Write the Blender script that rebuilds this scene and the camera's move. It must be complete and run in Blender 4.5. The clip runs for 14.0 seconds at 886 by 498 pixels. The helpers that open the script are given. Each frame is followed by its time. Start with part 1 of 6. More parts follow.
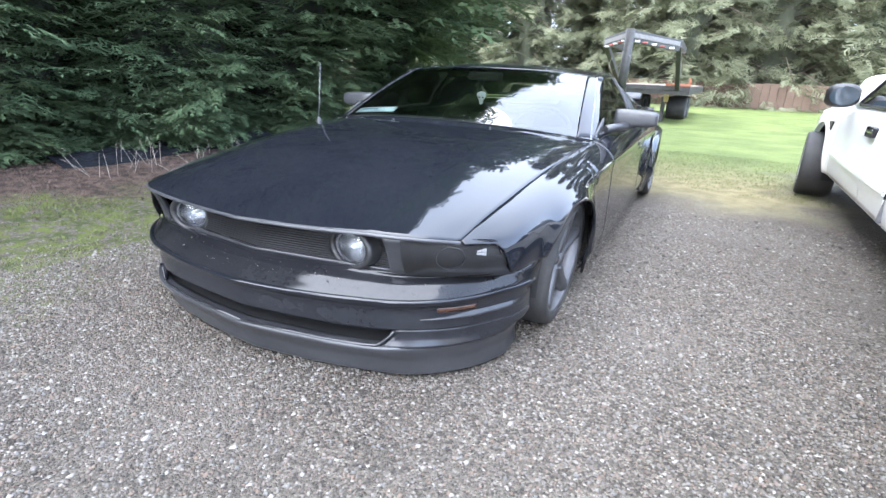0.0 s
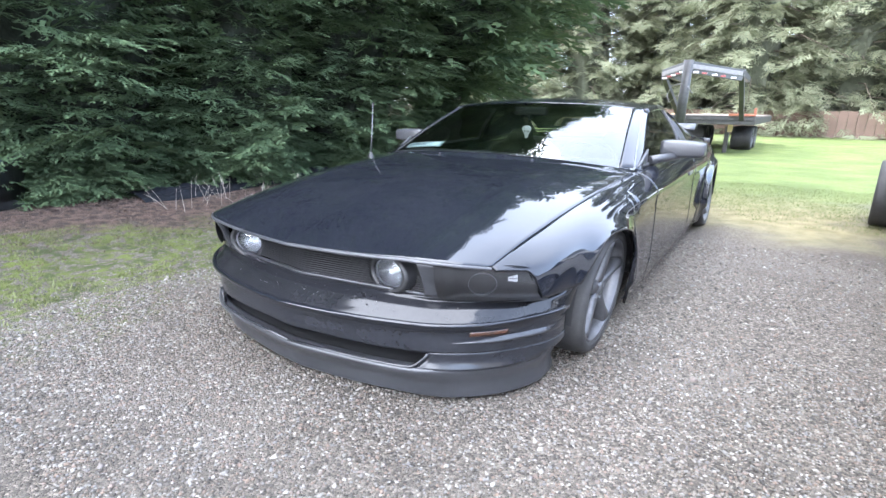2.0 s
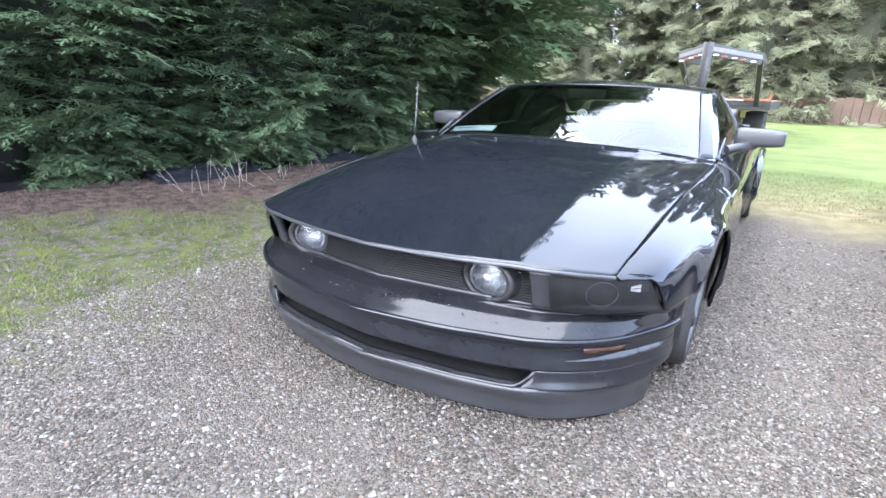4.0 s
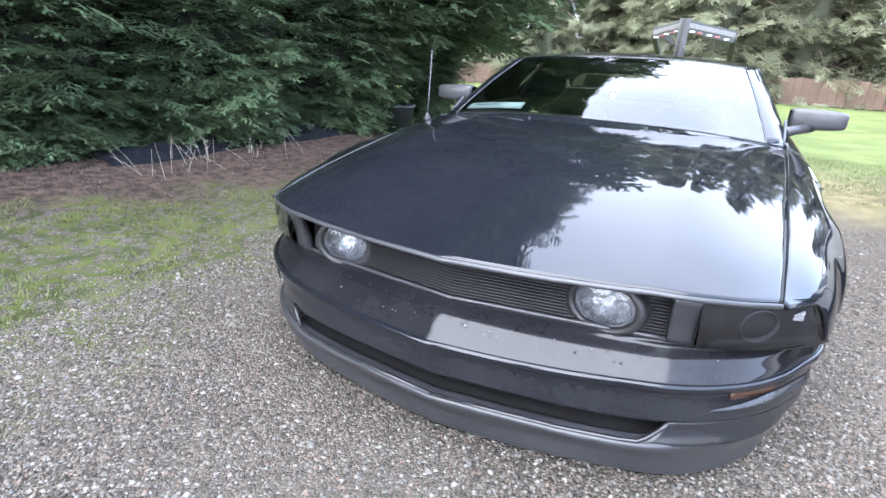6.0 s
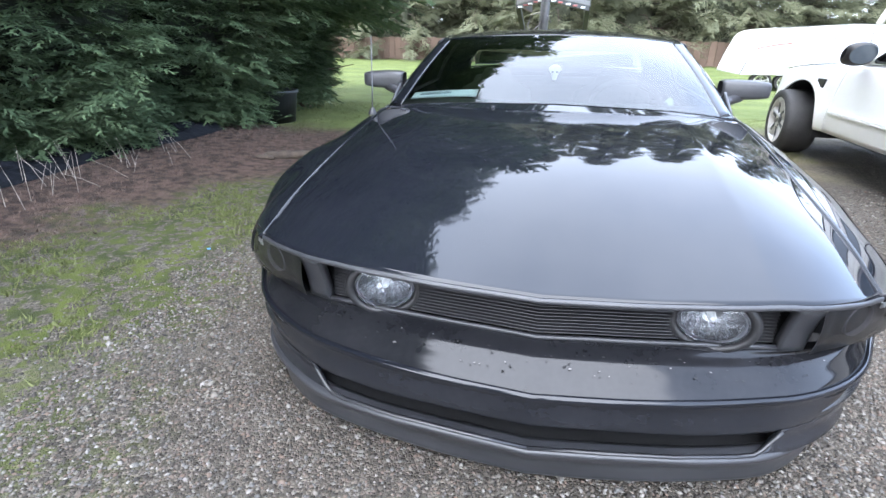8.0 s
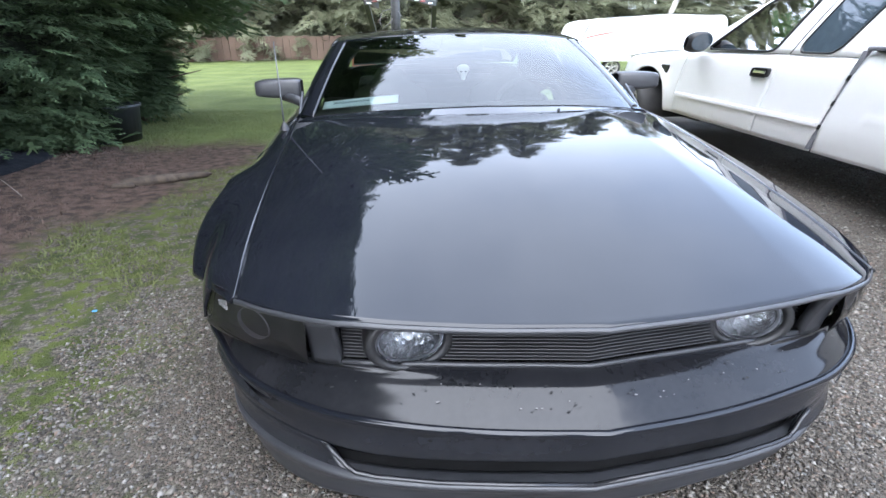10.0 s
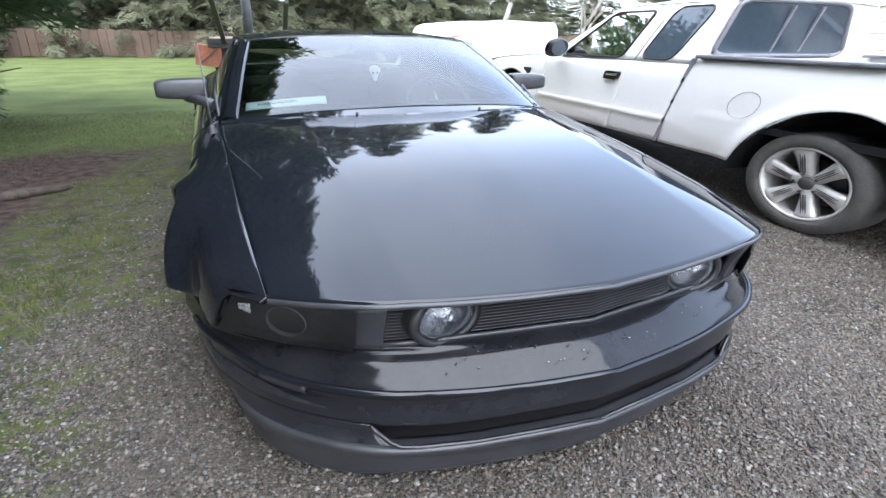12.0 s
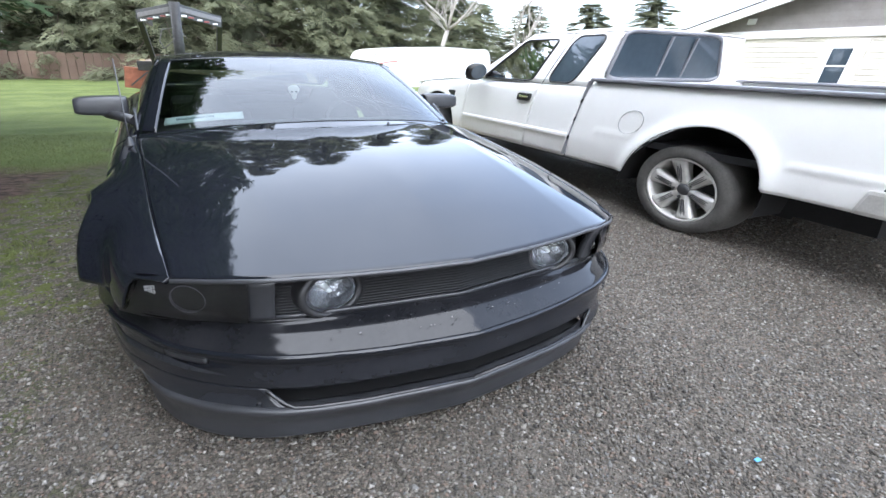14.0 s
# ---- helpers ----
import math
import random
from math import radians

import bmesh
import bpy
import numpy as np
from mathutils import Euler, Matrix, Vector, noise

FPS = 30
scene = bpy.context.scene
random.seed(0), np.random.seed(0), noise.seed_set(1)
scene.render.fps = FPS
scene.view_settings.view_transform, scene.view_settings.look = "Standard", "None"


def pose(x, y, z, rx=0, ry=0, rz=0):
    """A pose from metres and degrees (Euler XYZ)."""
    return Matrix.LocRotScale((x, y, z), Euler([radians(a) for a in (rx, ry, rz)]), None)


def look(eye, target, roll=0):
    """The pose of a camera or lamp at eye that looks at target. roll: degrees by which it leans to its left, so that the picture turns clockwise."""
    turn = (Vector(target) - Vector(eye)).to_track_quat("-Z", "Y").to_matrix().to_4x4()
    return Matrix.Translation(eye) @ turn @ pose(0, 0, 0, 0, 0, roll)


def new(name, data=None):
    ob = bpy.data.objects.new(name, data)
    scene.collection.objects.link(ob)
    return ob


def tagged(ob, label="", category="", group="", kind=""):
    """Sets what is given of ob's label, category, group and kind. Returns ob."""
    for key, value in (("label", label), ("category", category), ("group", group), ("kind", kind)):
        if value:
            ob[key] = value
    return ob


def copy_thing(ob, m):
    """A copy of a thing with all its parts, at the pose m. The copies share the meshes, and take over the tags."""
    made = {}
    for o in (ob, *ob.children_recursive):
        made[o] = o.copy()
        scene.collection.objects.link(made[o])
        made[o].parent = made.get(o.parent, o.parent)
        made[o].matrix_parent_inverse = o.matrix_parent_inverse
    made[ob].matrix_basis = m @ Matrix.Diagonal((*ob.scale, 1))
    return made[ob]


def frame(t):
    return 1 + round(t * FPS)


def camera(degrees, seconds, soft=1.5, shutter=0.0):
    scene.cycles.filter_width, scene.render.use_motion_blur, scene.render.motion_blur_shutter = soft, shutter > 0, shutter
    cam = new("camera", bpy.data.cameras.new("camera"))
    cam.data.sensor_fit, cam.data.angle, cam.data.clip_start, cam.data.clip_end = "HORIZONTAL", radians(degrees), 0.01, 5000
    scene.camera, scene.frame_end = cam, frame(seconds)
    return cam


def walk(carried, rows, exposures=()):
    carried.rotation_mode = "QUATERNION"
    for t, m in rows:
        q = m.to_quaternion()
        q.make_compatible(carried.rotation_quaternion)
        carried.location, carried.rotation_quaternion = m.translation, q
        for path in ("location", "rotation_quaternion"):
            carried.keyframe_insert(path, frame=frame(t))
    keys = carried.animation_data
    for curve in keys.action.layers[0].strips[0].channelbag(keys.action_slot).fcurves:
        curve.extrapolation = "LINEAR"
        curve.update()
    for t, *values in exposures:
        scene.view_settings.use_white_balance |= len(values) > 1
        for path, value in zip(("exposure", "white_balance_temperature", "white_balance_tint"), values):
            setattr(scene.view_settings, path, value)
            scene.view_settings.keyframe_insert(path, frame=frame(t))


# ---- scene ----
cam = camera(81.7, 14.0)
METRES, EYE, TILT, LEAN, TURN = 8.0, 1.5, 0.0, 0.0, 0.0
PATH = [
    (0, (1.278, -1.058, 0.941), (0.401, 0.617, 0.288), 2.4),
    (0.5, (1.352, -1.068, 0.948), (0.382, 0.558, 0.304), 1.8),
    (1, (1.383, -1.08, 0.947), (0.346, 0.519, 0.343), 0.8),
    (1.5, (1.391, -1.088, 0.948), (0.323, 0.508, 0.388), 0.5),
    (2, (1.378, -1.081, 0.943), (0.288, 0.508, 0.408), 0.9),
    (2.5, (1.358, -1.061, 0.939), (0.245, 0.516, 0.415), 0.9),
    (3, (1.323, -1.032, 0.933), (0.199, 0.532, 0.395), 0.6),
    (3.5, (1.241, -1.015, 0.931), (0.138, 0.551, 0.354), 0.8),
    (4, (0.986, -1.087, 0.939), (-0.065, 0.504, 0.334), 1.9),
    (4.2, (0.913, -1.116, 0.941), (-0.115, 0.489, 0.336), 2.0),
    (6.3, (0.427, -0.94, 0.903), (-0.391, 0.744, 0.199), 3.4),
    (6.5, (0.365, -0.975, 0.913), (-0.372, 0.743, 0.203), 3.0),
    (7, (0.214, -0.987, 0.919), (-0.342, 0.792, 0.194), 2.5),
    (7.5, (0.085, -0.948, 0.934), (-0.422, 0.84, 0.193), 1.8),
    (8, (0.013, -0.899, 0.952), (-0.405, 0.903, 0.193), 0.9),
    (8.5, (-0.187, -0.908, 0.969), (-0.433, 0.932, 0.227), 0.8),
    (8.7, (-0.239, -0.895, 0.982), (-0.419, 0.942, 0.211), 0.2),
    (10.8, (-0.478, -0.732, 0.969), (-0.189, 1.091, 0.2), -0.4),
    (11, (-0.561, -0.76, 0.968), (-0.206, 1.056, 0.209), -0.4),
    (11.5, (-0.668, -0.793, 0.98), (-0.128, 0.97, 0.204), -0.0),
    (12, (-0.696, -0.812, 0.989), (-0.057, 0.919, 0.217), 0.8),
    (12.5, (-0.709, -0.828, 0.978), (-0.009, 0.884, 0.216), 1.3),
    (13, (-0.71, -0.854, 0.988), (0.027, 0.843, 0.229), 1.3),
    (13.5, (-0.691, -0.923, 0.997), (0.097, 0.764, 0.267), 1.4),
    (14, (-0.626, -1.087, 0.977), (0.209, 0.596, 0.291), 1.4),
]
EXPOSURES = [(0.0, 2.32, 5860, 12), (2.0, 2.53, 5860, 13), (4.0, 2.49, 5860, 14), (6.5, 2.27, 5900, 13), (8.5, 1.9, 5900, 12), (11.0, 1.62, 5920, 12), (14.0, 1.46, 6000, 11)]
SKY_STRENGTH, SUN_STRENGTH = 1.5, 4.4
walk(cam, [(t, look(eye, target, roll)) for t, eye, target, roll in PATH], EXPOSURES)

# ---- light ----
world = bpy.data.worlds.new("world")
scene.world = world
world.use_nodes = True
wn, wl = world.node_tree.nodes, world.node_tree.links
SUN_ELEVATION, SUN_BEARING = radians(34), radians(226)
sky = wn.new("ShaderNodeTexSky")
sky.sky_type, sky.sun_disc, sky.sun_elevation, sky.sun_rotation = "NISHITA", False, SUN_ELEVATION, SUN_BEARING
sky_gain = wn.new("ShaderNodeVectorMath")
sky_gain.operation = "SCALE"
sky_gain.inputs["Scale"].default_value = 0.2
clouds = wn.new("ShaderNodeTexNoise")
clouds.inputs["Scale"].default_value, clouds.inputs["Detail"].default_value = 2.3, 6
sky_way = wn.new("ShaderNodeTexCoord")
cover = wn.new("ShaderNodeMapRange")
cover.inputs["From Min"].default_value, cover.inputs["From Max"].default_value = 0.36, 0.6
cover.inputs["To Min"].default_value, cover.inputs["To Max"].default_value = 0.72, 1.0
cloud_mix = wn.new("ShaderNodeMix")
cloud_mix.data_type = "RGBA"
cloud_mix.inputs["B"].default_value = (0.83, 0.905, 1.03, 1)
wl.new(sky_way.outputs["Generated"], clouds.inputs["Vector"])
wl.new(clouds.outputs["Fac"], cover.inputs["Value"])
wl.new(sky.outputs["Color"], sky_gain.inputs[0])
side_way, thin, layer = wn.new("ShaderNodeSeparateXYZ"), wn.new("ShaderNodeMapRange"), wn.new("ShaderNodeMath")
thin.interpolation_type = "SMOOTHSTEP"
thin.inputs["From Min"].default_value, thin.inputs["From Max"].default_value = 0.15, 0.75
thin.inputs["To Min"].default_value, thin.inputs["To Max"].default_value = 1.0, 0.62
layer.operation = "MULTIPLY"
wl.new(sky_way.outputs["Generated"], side_way.inputs["Vector"])
wl.new(side_way.outputs["X"], thin.inputs["Value"])
wl.new(cover.outputs["Result"], layer.inputs[0])
wl.new(thin.outputs["Result"], layer.inputs[1])
wl.new(layer.outputs["Value"], cloud_mix.inputs["Factor"])
wl.new(sky_gain.outputs["Vector"], cloud_mix.inputs["A"])
wl.new(cloud_mix.outputs["Result"], wn["Background"].inputs["Color"])
wn["Background"].inputs["Strength"].default_value = SKY_STRENGTH
sun = new("sun", bpy.data.lights.new("sun", "SUN"))
sun.data.energy, sun.data.angle, sun.data.color = SUN_STRENGTH, radians(140), (1.0, 0.95, 0.88)
sun.matrix_world = look((20 * math.sin(SUN_BEARING), 20 * math.cos(SUN_BEARING), 20 * math.tan(SUN_ELEVATION)), (0, 0, 0))


# ---- materials ----
def surface(name, low, high, scale=8.0, rough=0.5, metal=0.0, bump=0.0, bump_scale=60.0, coat=0.0, island=0.0, piece=0.0,
            fine=0.35, spec=0.5, rough_vary=0.0, sheer=0.0):
    """A node material: two colours mixed by coarse and fine noise, with relief."""
    m = bpy.data.materials.new(name)
    m.use_nodes = True
    n, l = m.node_tree.nodes, m.node_tree.links
    b = n["Principled BSDF"]
    b.inputs["Metallic"].default_value, b.inputs["Roughness"].default_value = metal, rough
    b.inputs["Coat Weight"].default_value, b.inputs["Coat Roughness"].default_value = coat, 0.03
    b.inputs["Specular IOR Level"].default_value = spec
    co = n.new("ShaderNodeTexCoord")
    big, small = n.new("ShaderNodeTexNoise"), n.new("ShaderNodeTexNoise")
    big.inputs["Scale"].default_value, big.inputs["Detail"].default_value = scale, 4
    small.inputs["Scale"].default_value, small.inputs["Detail"].default_value = scale * 9, 3
    l.new(co.outputs["Object"], big.inputs["Vector"])
    l.new(co.outputs["Object"], small.inputs["Vector"])
    both = n.new("ShaderNodeMix")
    both.inputs["Factor"].default_value = fine
    l.new(big.outputs["Fac"], both.inputs["A"])
    l.new(small.outputs["Fac"], both.inputs["B"])
    wide = n.new("ShaderNodeMapRange")
    wide.inputs["From Min"].default_value, wide.inputs["From Max"].default_value = 0.3, 0.7
    l.new(both.outputs["Result"], wide.inputs["Value"])
    fac = wide.outputs["Result"]
    for weight, kind, socket in ((island, "ShaderNodeNewGeometry", "Random Per Island"), (piece, "ShaderNodeObjectInfo", "Random")):
        if weight:
            src, mx = n.new(kind), n.new("ShaderNodeMix")
            mx.inputs["Factor"].default_value = weight
            l.new(fac, mx.inputs["A"])
            l.new(src.outputs[socket], mx.inputs["B"])
            fac = mx.outputs["Result"]
    col = n.new("ShaderNodeMix")
    col.data_type = "RGBA"
    col.inputs["A"].default_value, col.inputs["B"].default_value = (*low, 1), (*high, 1)
    l.new(fac, col.inputs["Factor"])
    l.new(col.outputs["Result"], b.inputs["Base Color"])
    if rough_vary:
        rv = n.new("ShaderNodeMapRange")
        rv.inputs["To Min"].default_value, rv.inputs["To Max"].default_value = rough - rough_vary, rough + rough_vary
        l.new(wide.outputs["Result"], rv.inputs["Value"])
        l.new(rv.outputs["Result"], b.inputs["Roughness"])
    if bump:
        bn, bp = n.new("ShaderNodeTexNoise"), n.new("ShaderNodeBump")
        bn.inputs["Scale"].default_value, bn.inputs["Detail"].default_value = bump_scale, 4
        bp.inputs["Strength"].default_value, bp.inputs["Distance"].default_value = bump, 0.5 / bump_scale
        l.new(co.outputs["Object"], bn.inputs["Vector"])
        l.new(bn.outputs["Fac"], bp.inputs["Height"])
        l.new(bp.outputs["Normal"], b.inputs["Normal"])
    if sheer:
        tr, mixer, out = n.new("ShaderNodeBsdfTranslucent"), n.new("ShaderNodeMixShader"), n["Material Output"]
        mixer.inputs["Fac"].default_value = sheer
        l.new(col.outputs["Result"], tr.inputs["Color"])
        l.new(b.outputs["BSDF"], mixer.inputs[1])
        l.new(tr.outputs["BSDF"], mixer.inputs[2])
        l.new(mixer.outputs["Shader"], out.inputs["Surface"])
    return m


def pane_glass(name, tint, gloss=1.5):
    """Thin tinted glass: a clear tinted pane with Fresnel gloss."""
    m = bpy.data.materials.new(name)
    m.use_nodes = True
    n, l = m.node_tree.nodes, m.node_tree.links
    n.remove(n["Principled BSDF"])
    clear, shine, fres, mx = (n.new("ShaderNodeBsdfTransparent"), n.new("ShaderNodeBsdfGlossy"), n.new("ShaderNodeFresnel"), n.new("ShaderNodeMixShader"))
    clear.inputs["Color"].default_value = (*tint, 1)
    shine.inputs["Roughness"].default_value = 0.02
    fres.inputs["IOR"].default_value = gloss
    l.new(fres.outputs["Fac"], mx.inputs["Fac"])
    l.new(clear.outputs["BSDF"], mx.inputs[1])
    l.new(shine.outputs["BSDF"], mx.inputs[2])
    l.new(mx.outputs["Shader"], n["Material Output"].inputs["Surface"])
    return m


PAINT = surface("black_paint", (0.006, 0.007, 0.01), (0.011, 0.012, 0.016), 3, 0.035, coat=0.0, rough_vary=0.02, spec=0.5)
DUSTY_PAINT = surface("dusty_black_paint", (0.007, 0.0075, 0.009), (0.016, 0.016, 0.018), 9, 0.09, coat=0.0, rough_vary=0.04, spec=0.36)
SATIN = surface("satin_black_plastic", (0.024, 0.025, 0.028), (0.045, 0.046, 0.051), 5, 0.36, coat=0.12, rough_vary=0.08, bump=0.02, bump_scale=300)
GLOSS = surface("worn_black_paint", (0.01, 0.011, 0.014), (0.02, 0.021, 0.025), 6, 0.16, coat=0.0, rough_vary=0.06)
# A little greyer than the bumper face; for its ribs and intake rim.
EDGE_GREY = surface("greyish_black_edge", (0.012, 0.0125, 0.015), (0.03, 0.031, 0.034), 25, 0.2, coat=0.1, rough_vary=0.08)
TRIM = surface("black_trim", (0.012, 0.012, 0.013), (0.025, 0.025, 0.027), 20, 0.45, bump=0.08, bump_scale=250)
# Near-black for chips and hidden parts; in cavities it holds their shade.
DARK = surface("black_and_cavity_shade", (0.004, 0.004, 0.004), (0.01, 0.01, 0.011), 9, 0.8)
RUBBER = surface("tyre_rubber", (0.013, 0.013, 0.014), (0.036, 0.034, 0.032), 9, 0.75, bump=0.2, bump_scale=120)
RIM_DARK = surface("gunmetal_rim", (0.055, 0.055, 0.058), (0.105, 0.105, 0.11), 14, 0.42, metal=0.5)
RIM_SILVER = surface("silver_rim", (0.4, 0.39, 0.37), (0.58, 0.565, 0.54), 12, 0.4, metal=0.3)
DUSTY_RUBBER = surface("dusty_tyre_rubber", (0.045, 0.043, 0.04), (0.095, 0.09, 0.083), 9, 0.85, bump=0.25, bump_scale=60)
CHROME = surface("chrome", (0.75, 0.76, 0.78), (0.88, 0.88, 0.9), 12, 0.12, metal=1.0)
REFLECTOR = surface("lamp_reflector", (0.12, 0.125, 0.14), (0.66, 0.67, 0.69), 34, 0.16, metal=0.85, bump=0.9, bump_scale=30)
HEAD_INNER = surface("grey_lamp_housing", (0.032, 0.032, 0.033), (0.06, 0.06, 0.061), 20, 0.45)
AMBER = surface("amber_marker", (0.03, 0.018, 0.014), (0.07, 0.03, 0.018), 40, 0.25, coat=0.5)
RED_LENS = surface("red_lens", (0.25, 0.06, 0.055), (0.36, 0.1, 0.09), 40, 0.3)
SMOKE = pane_glass("smoked_cover", (0.7, 0.7, 0.71), 1.35)
LAMP_GLASS = pane_glass("lamp_glass", (0.93, 0.95, 0.97), 1.5)
SCREEN_GLASS = pane_glass("windscreen_glass", (0.46, 0.54, 0.51), 2.05)
SIDE_GLASS = pane_glass("tinted_side_glass", (0.3, 0.36, 0.32), 1.6)
REAR_GLASS = pane_glass("dark_rear_glass", (0.04, 0.05, 0.05), 1.6)
TRUCK_GLASS = pane_glass("truck_side_glass", (0.2, 0.32, 0.34), 1.5)
WHITE_PAINT = surface("white_truck_paint", (0.86, 0.855, 0.84), (0.9, 0.895, 0.885), 1.5, 0.3, coat=0.4)
WHITE_PANEL = surface("white_trailer_skin", (0.7, 0.71, 0.72), (0.8, 0.8, 0.8), 2, 0.4)
PAPER = surface("pale_paper", (0.74, 0.84, 0.9), (0.82, 0.9, 0.95), 30, 0.6)
CLOTH = surface("dark_seat_cloth", (0.012, 0.012, 0.013), (0.03, 0.03, 0.032), 30, 0.85, bump=0.2, bump_scale=400)
BONE = surface("white_plastic", (0.75, 0.76, 0.76), (0.85, 0.85, 0.85), 40, 0.5)
STEEL_BLACK = surface("black_trailer_steel", (0.015, 0.016, 0.018), (0.05, 0.048, 0.046), 12, 0.5, bump=0.15, bump_scale=90)
RAIL_GREY = surface("grey_rail_cap", (0.16, 0.16, 0.18), (0.24, 0.24, 0.26), 9, 0.5)
PALE_MARK = surface("faded_marking", (0.11, 0.105, 0.105), (0.2, 0.19, 0.185), 25, 0.6)
TIMBER = surface("yellow_timber", (0.38, 0.3, 0.15), (0.5, 0.41, 0.22), 15, 0.8)
RUST = surface("rusty_steel", (0.16, 0.05, 0.025), (0.3, 0.11, 0.06), 15, 0.75, bump=0.2, bump_scale=70)
DECK = surface("weathered_deck_boards", (0.1, 0.075, 0.055), (0.22, 0.17, 0.13), 9, 0.8, bump=0.2, bump_scale=60)
FENCE_WOOD = surface("red_brown_fence", (0.085, 0.055, 0.04), (0.15, 0.1, 0.072), 3, 0.85, bump=0.2, bump_scale=40, piece=0.5)
BARK = surface("grey_brown_bark", (0.06, 0.045, 0.035), (0.17, 0.13, 0.1), 14, 0.9, bump=0.6, bump_scale=30)
ROTTEN = surface("rotten_wood", (0.02, 0.016, 0.013), (0.1, 0.075, 0.055), 18, 0.95, bump=0.8, bump_scale=60)
AERIAL_STEEL = surface("dull_aerial_steel", (0.07, 0.07, 0.075), (0.13, 0.13, 0.135), 40, 0.4, metal=0.5)
TWIG = surface("dry_stem", (0.22, 0.19, 0.155), (0.4, 0.36, 0.31), 30, 0.85)
CYPRESS = surface("cypress_foliage", (0.026, 0.051, 0.028), (0.18, 0.245, 0.124), 2.6, 0.6, island=0.35, sheer=0.2, spec=0.12)
# Inside of the hedge crowns: shade between the sprays, put into a dark colour.
CORE = surface("crown_inner_shade", (0.012, 0.016, 0.011), (0.032, 0.04, 0.026), 4, 0.95, bump=0.8, bump_scale=9)
# Paler than spruce needles: the haze of distance is put into the colour.
SPRUCE = surface("spruce_foliage", (0.155, 0.168, 0.105), (0.25, 0.26, 0.17), 0.5, 0.8, island=0.3, sheer=0.35, spec=0.05)
# Fills gaps in the spruces, darker than the sprays to give inner shade.
SPRUCE_CORE = surface("spruce_inner_shade", (0.05, 0.055, 0.037), (0.11, 0.118, 0.08), 2, 0.95, bump=0.8, bump_scale=9)


def mixed_stone():
    """Crushed stone of many colours, each stone one of them."""
    m = surface("mixed_gravel_stone", (0.6, 0.6, 0.6), (1.0, 1.0, 1.0), 90, 0.75, bump=0.2, bump_scale=200)
    n, l = m.node_tree.nodes, m.node_tree.links
    b = n["Principled BSDF"]
    grain = b.inputs["Base Color"].links[0].from_socket
    pick, ramp, both = n.new("ShaderNodeNewGeometry"), n.new("ShaderNodeValToRGB"), n.new("ShaderNodeMix")
    steps = [(0.0, (0.03, 0.026, 0.022)), (0.2, (0.075, 0.064, 0.052)), (0.42, (0.13, 0.11, 0.088)), (0.56, (0.165, 0.118, 0.088)), (0.68, (0.13, 0.128, 0.122)), (0.88, (0.2, 0.18, 0.152)), (1.0, (0.31, 0.295, 0.27))]
    while len(ramp.color_ramp.elements) < len(steps):
        ramp.color_ramp.elements.new(0.5)
    for e, (at, c) in zip(ramp.color_ramp.elements, steps):
        e.position, e.color = at, (*c, 1)
    both.data_type, both.blend_type = "RGBA", "MULTIPLY"
    both.inputs["Factor"].default_value = 1.0
    l.new(pick.outputs["Random Per Island"], ramp.inputs["Fac"])
    l.new(ramp.outputs["Color"], both.inputs["A"])
    l.new(grain, both.inputs["B"])
    l.new(both.outputs["Result"], b.inputs["Base Color"])
    return m


STONE = mixed_stone()
BLADE = surface("grass_blade", (0.066, 0.08, 0.024), (0.165, 0.18, 0.06), 1.2, 0.6, island=0.5, sheer=0.3)
# Brown needles, darkened further for the hedge's shade over them.
LITTER = surface("brown_needle_litter", (0.03, 0.021, 0.017), (0.135, 0.092, 0.07), 3, 0.9, island=0.7)
POT = surface("black_nursery_pot", (0.02, 0.022, 0.026), (0.045, 0.048, 0.055), 8, 0.5, bump=0.05)
SHEET = surface("black_weed_sheet", (0.004, 0.005, 0.007), (0.01, 0.011, 0.015), 9, 0.7, bump=0.4, bump_scale=25, spec=0.2)
SIDING = surface("cream_siding", (0.6, 0.56, 0.47), (0.7, 0.66, 0.57), 3, 0.6, bump=0.05, piece=0.3)
SHINGLE = surface("taupe_shingle_siding", (0.2, 0.18, 0.17), (0.3, 0.275, 0.26), 5, 0.75, piece=0.4)
WHITE_TRIM = surface("white_house_trim", (0.74, 0.74, 0.73), (0.82, 0.82, 0.81), 5, 0.5)
ROOFING = surface("grey_roofing", (0.09, 0.09, 0.095), (0.16, 0.155, 0.15), 6, 0.9, bump=0.3)
# Blue-grey base colour stands in for the sky's reflection in the panes.
DULL_GLASS = surface("sky_sheen_window_glass", (0.035, 0.05, 0.065), (0.06, 0.08, 0.1), 2, 0.03, spec=0.9)
RED_MARK = surface("red_stripe", (0.4, 0.11, 0.09), (0.5, 0.15, 0.12), 9, 0.4)
BLUE_BIT = surface("blue_plastic", (0.05, 0.25, 0.55), (0.1, 0.32, 0.62), 20, 0.5)


